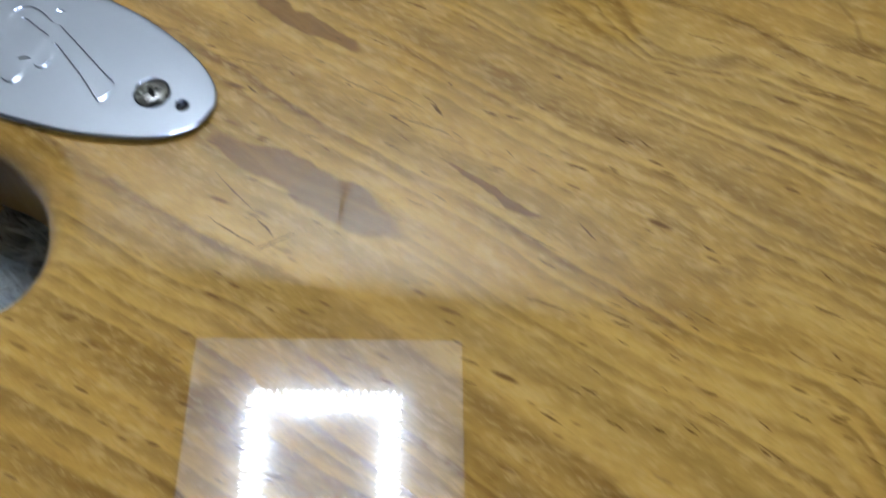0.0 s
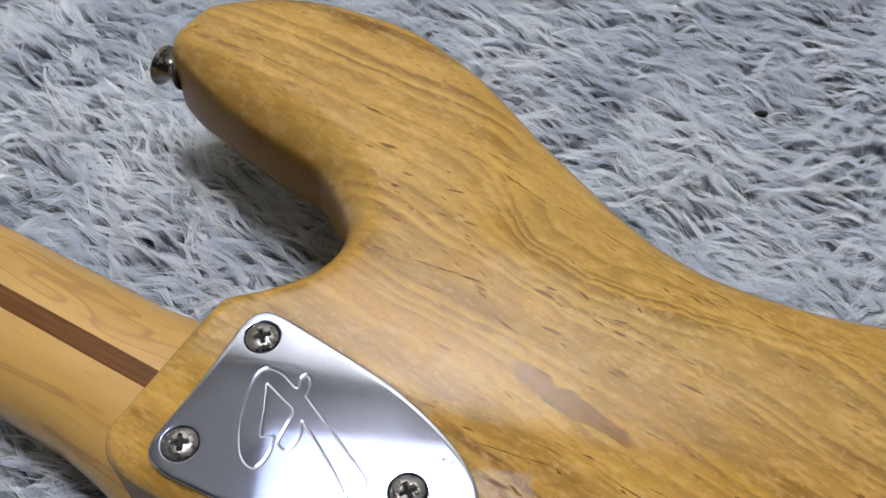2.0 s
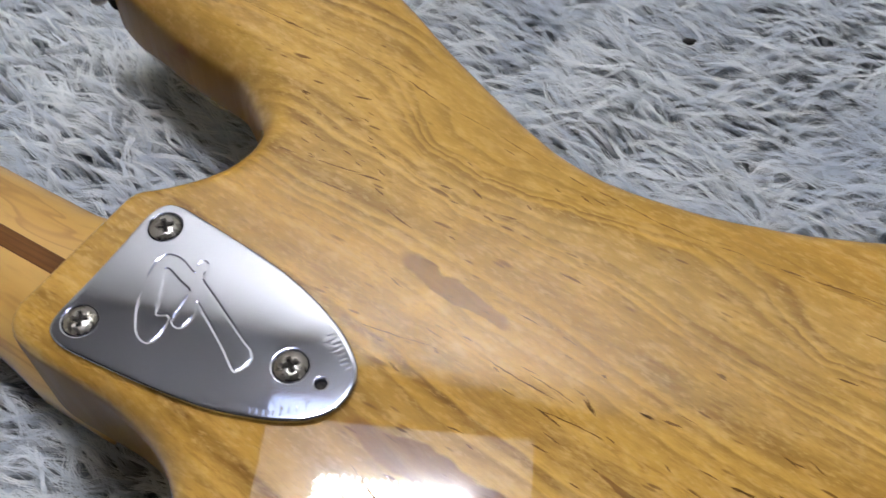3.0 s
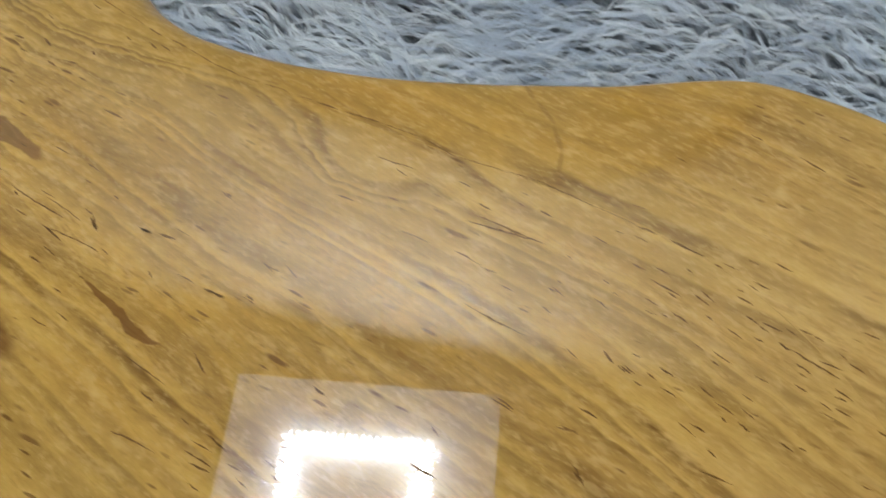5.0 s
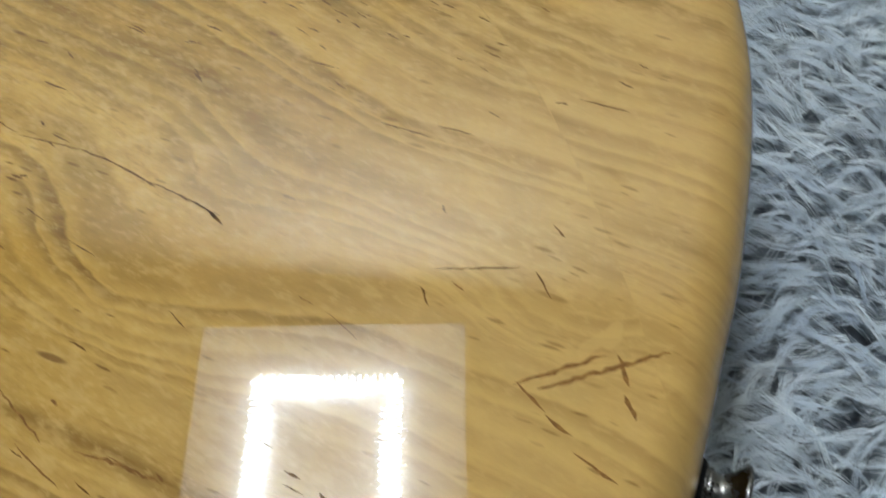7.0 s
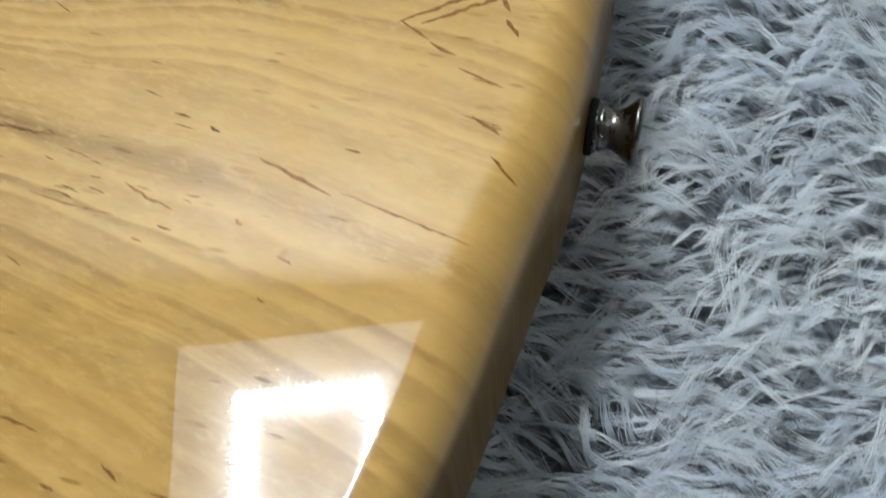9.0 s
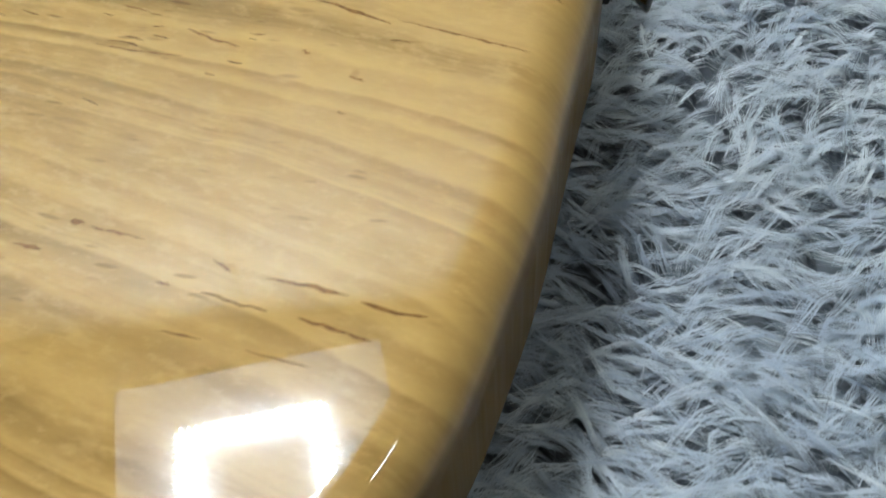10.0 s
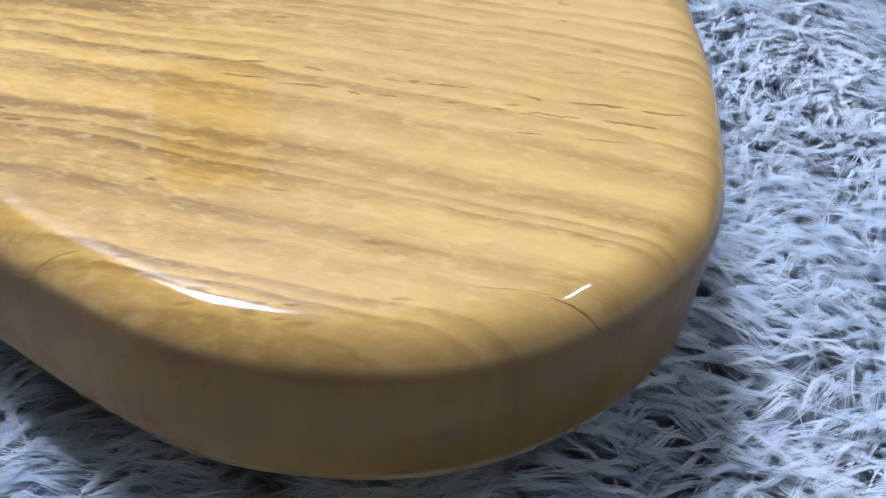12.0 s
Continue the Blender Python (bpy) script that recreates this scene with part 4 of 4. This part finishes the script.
def plate_top(p):
    z = plate_level(p[:, 1])
    z -= 0.00009 * (1 - smooth(nearest(p, RUNS[0]), 0.00006, 0.00036))
    z -= 0.000007 * (1 - smooth(nearest(p, np.vstack(RUNS[1:])), 0.00008, 0.00030))
    seat = np.sqrt(((p[:, None] - SEATS[None]) ** 2).sum(-1)).min(1)
    z -= 0.0008 * (1 - smooth(seat, 0.0040, 0.0049))
    z -= 0.0017 * (1 - smooth(np.hypot(*(p - HOLE).T), 0.0010, 0.0018))
    return z


def plate_detail():
    """Closer points where the plate is engraved, pierced or countersunk."""
    out = []
    for run in RUNS:
        t = np.gradient(run, axis=0)
        n = np.stack([-t[:, 1], t[:, 0]], 1) / np.hypot(t[:, 0], t[:, 1])[:, None]
        for off in (0.0, 0.00010, 0.00022, 0.00034, 0.00046, 0.00060, 0.00080):
            for side in (-1, 1) if off else (1,):
                row = run + n * off * side
                out.append(row[nearest(row, LINES) > off * 0.9 - 1e-9])
    for at, radii in [(s, np.arange(0.0036, 0.0056, 0.00020)) for s in SEATS] + [(HOLE, np.arange(0.0006, 0.0024, 0.0002))]:
        for r in radii:
            a = np.linspace(0, 2 * math.pi, 72, endpoint=False)
            out.append(np.array(at) + r * np.stack([np.cos(a), np.sin(a)], 1))
    return np.vstack(out)


neck_plate = part("neck_plate", slab(PLATE_LOOP, 0.0008, plate_top, 0.0021, 0.0025, 0.0002, plate_detail()), CHROME, bass,
                  "polished chrome neck plate with engraved lines")


def screw_head(x, y, turn):
    """An oval head with a cross recess, as a fine relief."""
    bm = bmesh.new()
    r, n = 0.0043, 44
    grid = {}
    for i in range(n + 1):
        for j in range(n + 1):
            a, b = 2 * i / n - 1, 2 * j / n - 1
            px, py = a * math.sqrt(1 - b * b / 2), b * math.sqrt(1 - a * a / 2)
            c, s = math.cos(turn), math.sin(turn)
            q = (abs(c * px + s * py), abs(c * py - s * px))
            d = math.hypot(px, py)
            z = 0.0016 * math.sqrt(max(0.0, 1 - 0.92 * d * d)) - 0.0005
            arm = max(0.0, 1 - max(0.0, min(q) - 0.10) / 0.06) * max(0.0, 1 - max(0.0, max(q) - 0.46) / 0.08)
            core = max(0.0, 1 - max(0.0, q[0] + q[1] - 0.30) / 0.08)
            z -= 0.0014 * min(1.0, max(min(1.0, arm), min(1.0, core)))
            grid[i, j] = bm.verts.new((x + r * px, y + r * py, plate_level(y) + z))
    for i in range(n):
        for j in range(n):
            bm.faces.new((grid[i, j], grid[i + 1, j], grid[i + 1, j + 1], grid[i, j + 1]))
    return bm


for (x, y), turn in zip(SEATS, (0.5, 0.35, 0.6)):
    screw = part("screw", screw_head(x, y, turn), NICKEL, neck_plate, "worn oval-head cross screw")
    # A black cross in each recess stands in for the shade there.
    bm = box(0, 0, 0, 0.0038, 0.0009, 0.0003)
    add_box(bm, 0, 0, 0.00001, 0.0009, 0.0038, 0.0003)
    bm.transform(Matrix.Translation((x, y, plate_level(y) + 0.0001)) @ Matrix.Rotation(turn, 4, "Z"))
    part("cross_shade", bm, RECESS_SHADE, screw, "black cross for the shade in the recess", False)
# A black disc stands in for the shade down the adjuster hole.
part("adjuster_hole_shade", revolve([(0, 0), (0.0014, 0), (0.0014, 0.0003), (0, 0.0003)], Matrix.Translation((*HOLE, H + 0.00035)), 20), RECESS_SHADE, neck_plate,
     "small black disc for the shade in the adjuster hole")


KNOB = [(0, 0.0006), (0.0048, 0.0006), (0.0050, 0.0011), (0.0048, 0.0016), (0.0043, 0.0018), (0.0045, 0.0022), (0.0045, 0.0027), (0.0040, 0.0029),
        (0.0041, 0.0034), (0.0037, 0.0040), (0.0039, 0.0056), (0.0047, 0.0074), (0.0060, 0.0092), (0.0066, 0.0099), (0.0068, 0.0105), (0.0066, 0.0110),
        (0.0054, 0.0115), (0.0040, 0.0113), (0, 0.0109)]


def strap_button(x, y, z, turn):
    m = pose(x, y, z, 0, 90, turn)
    washer = revolve([(0, -0.001), (0.0058, -0.001), (0.0060, 0.0), (0.0058, 0.0007), (0, 0.0007)], m)
    knob = revolve([(r * 1.08, z * 0.86) for r, z in KNOB], m)
    ob = part("strap_button", knob, STEEL, bass, "tarnished steel strap button")
    part("washer", washer, FELT, ob, "black felt washer")
    return ob


strap_button(-0.1808, 0.2890, H - 0.022, 165)
strap_button(0.2561, 0.0340, H - 0.022, -12)

# ---- the fur rug ----
RUG = (-0.62, 0.62, -0.42, 0.72)


def rug_height(x, y):
    """Height of the backing of the soft rug."""
    wave = 0.0018 * np.sin(x * 19 + y * 7 + 0.6) * np.sin(y * 17 - x * 5)
    return -0.0020 + wave


def rug_backing():
    bm = bmesh.new()
    n = 60
    grid = {}
    for i in range(n + 1):
        for j in range(n + 1):
            x, y = RUG[0] + (RUG[1] - RUG[0]) * i / n, RUG[2] + (RUG[3] - RUG[2]) * j / n
            grid[i, j] = bm.verts.new((x, y, float(rug_height(x, y))))
    for i in range(n):
        for j in range(n):
            bm.faces.new((grid[i, j], grid[i + 1, j], grid[i + 1, j + 1], grid[i, j + 1]))
    rim = [e for e in bm.edges if e.is_boundary]
    low = bmesh.ops.extrude_edge_only(bm, edges=rim)["geom"]
    for v in low:
        if isinstance(v, bmesh.types.BMVert):
            v.co.z = -0.030
    bmesh.ops.recalc_face_normals(bm, faces=bm.faces)
    return bm


rug = tagged(new("fur_rug"), "shaggy blue-grey fur rug on the floor", "rug")
part("backing", rug_backing(), RUG_BACK, rug, "woven grey backing")


def field(x, y, scale, seed):
    """A smooth random field between about -1 and 1."""
    rng = np.random.default_rng(seed)
    total = np.zeros_like(x)
    for k in range(7):
        a, f = rng.uniform(0, 2 * math.pi), scale * rng.uniform(0.6, 1.6)
        total += np.sin((x * math.cos(a) + y * math.sin(a)) * f + rng.uniform(0, 6.28))
    return total / 3.0


def fur(area, spacing, strands, width, seed, keep):
    """Ribbons of fur in tufts over an area: vertices, triangles and their shares along the fibre."""
    rng = np.random.default_rng(seed)
    x0, x1, y0, y1 = area
    gx, gy = np.meshgrid(np.arange(x0, x1, spacing), np.arange(y0, y1, spacing))
    cx = gx.ravel() + rng.uniform(-0.6, 0.6, gx.size) * spacing
    cy = gy.ravel() + rng.uniform(-0.6, 0.6, gx.size) * spacing
    ok = keep(np.stack([cx, cy], 1))
    cx, cy = cx[ok], cy[ok]
    n = len(cx)
    lay = FUR_TURN + 0.32 * field(cx, cy, 40, 3) + 0.38 * field(cx, cy, 150, 4) + rng.normal(0, 0.17, n)
    length = rng.uniform(0.015, 0.027, n)
    rise = rng.uniform(0.006, 0.0140, n) * (1 + 0.25 * field(cx, cy, 80, 5))
    right = smooth(cx, 0.20, 0.30)
    curl = rng.normal(0, 0.0030, n) * (1 + 0.2 * right)
    length = length * (1 - 0.12 * right)
    lay = lay + right * (0.16 * field(cx, cy, 190, 8) - 0.10)
    wave, phase = rng.normal(0, 0.0013, n) * (1 + 0.15 * right), rng.uniform(0, 6.28, n)
    # Fur on the right is painted slightly paler to make up for dimmer light.
    tone = np.clip(0.5 + 0.05 * right + 0.25 * field(cx, cy, 60, 6) + rng.normal(0, 0.30, n) * (1 - 0.4 * right), 0, 1)
    girth = rng.uniform(0.0004, 0.0012, n)

    def rep(a):
        return np.repeat(a, strands)

    k = n * strands
    off, off_z = rng.normal(0, 1, k) * rep(girth), rng.normal(0, 0.7, k) * rep(girth)
    stray = rng.uniform(0, 1, k) < 0.05
    frizz, twist = rng.normal(0, 0.00035, k) * rep(0.25 + 0.10 * right), rng.uniform(0, 6.28, k)
    lay2 = rep(lay) + rng.normal(0, 0.020, k) + np.where(stray, rng.normal(0, 0.35, k), 0)
    length2, rise2 = rep(length) * rng.uniform(0.82, 1.06, k), np.maximum(rep(rise), 0.003)
    curl2 = rep(curl) * (1 + rng.uniform(-0.15, 0.15, k) * 0.35) + np.where(stray, rng.normal(0, 0.004, k), 0)
    tone2 = np.clip(rep(tone) + rng.normal(0, 0.07, k), 0, 1)
    dx, dy = np.cos(lay2), np.sin(lay2)
    shares = np.array([0.0, 0.22, 0.43, 0.64, 0.83, 1.0])
    wide = np.array([0.7, 1.0, 1.0, 0.9, 0.65, 0.10]) * width
    gather = (1.3, 1.1, 0.95, 0.7, 0.4, 0.08)
    points = len(shares)
    rx, ry = rep(cx), rep(cy)
    rz = rug_height(rx, ry)
    verts = np.empty((k, 2 * points, 3), np.float32)
    for i, s in enumerate(shares):
        run = length2 * (0.25 * s + 0.75 * s**1.6)
        side = curl2 * (0.75 * math.sin(3.4 * s) - 1.5 * s**3) + off * gather[i] + rep(wave * np.sin(5.2 * s + phase)) * min(1.0, 2 * s) + frizz * np.sin(9.0 * s + twist)
        px = rx + dx * run - dy * side
        py = ry + dy * run + dx * side
        pz = rz + rise2 * np.sin(min(1.0, s * 1.15) * 1.9) + off_z * gather[i] * min(1.0, 2 * s)
        w = wide[i] / 2 * (1 - 0.12 * rep(right))
        for j, sign in ((0, -1), (1, 1)):
            verts[:, 2 * i + j, 0] = px - dy * w * sign
            verts[:, 2 * i + j, 1] = py + dx * w * sign
            verts[:, 2 * i + j, 2] = pz
    quads = np.array([[2 * i, 2 * i + 1, 2 * i + 3, 2 * i + 2] for i in range(points - 1)])
    faces = (np.arange(k)[:, None, None] * 2 * points + quads[None]).reshape(-1, 4)
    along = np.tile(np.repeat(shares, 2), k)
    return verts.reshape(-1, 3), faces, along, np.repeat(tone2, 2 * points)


def fur_object(name, data, label):
    verts, faces, along, tone = data
    me = bpy.data.meshes.new(name)
    me.vertices.add(len(verts))
    me.vertices.foreach_set("co", verts.astype(np.float32).ravel())
    me.loops.add(faces.size)
    me.loops.foreach_set("vertex_index", faces.astype(np.int32).ravel())
    me.polygons.add(len(faces))
    me.polygons.foreach_set("loop_start", np.arange(0, faces.size, 4, dtype=np.int32))
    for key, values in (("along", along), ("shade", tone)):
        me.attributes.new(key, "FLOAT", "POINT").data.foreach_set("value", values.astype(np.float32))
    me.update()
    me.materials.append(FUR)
    ob = new(name, me)
    ob.parent = rug
    return tagged(ob, label, kind="stuff")


NEAR = (-0.32, 0.42, -0.17, 0.47)


def open_rug(p):
    """Clear of the middle of the body and of the lower corner, where the fur is pressed flat."""
    return ~(inside(p, OUTLINE) & (nearest(p, OUTLINE) > 0.020)) & ~((p[:, 0] < -0.02) & (p[:, 1] < 0.02))


def outer_rug(p):
    return ~((p[:, 0] > NEAR[0]) & (p[:, 0] < NEAR[1]) & (p[:, 1] > NEAR[2]) & (p[:, 1] < NEAR[3]))


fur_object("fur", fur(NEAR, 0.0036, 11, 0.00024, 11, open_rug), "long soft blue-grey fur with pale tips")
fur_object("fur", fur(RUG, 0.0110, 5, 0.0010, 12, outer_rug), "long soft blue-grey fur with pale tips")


# A scrap of dark lint caught in the fur.
def lint():
    bm = bmesh.new()
    bmesh.ops.create_icosphere(bm, subdivisions=3, radius=0.0017)
    for v in bm.verts:
        v.co *= 1 + 0.8 * noise.noise(v.co * 1100)
        v.co.x, v.co.y, v.co.z = v.co.x * 1.4, v.co.y * 0.7, v.co.z * 0.6
    return bm


scrap = tagged(mesh_object("lint", lint(), FELT), "small scrap of dark lint on the fur rug", "lint")
scrap.location = (0.0268, 0.3478, 0.0165)
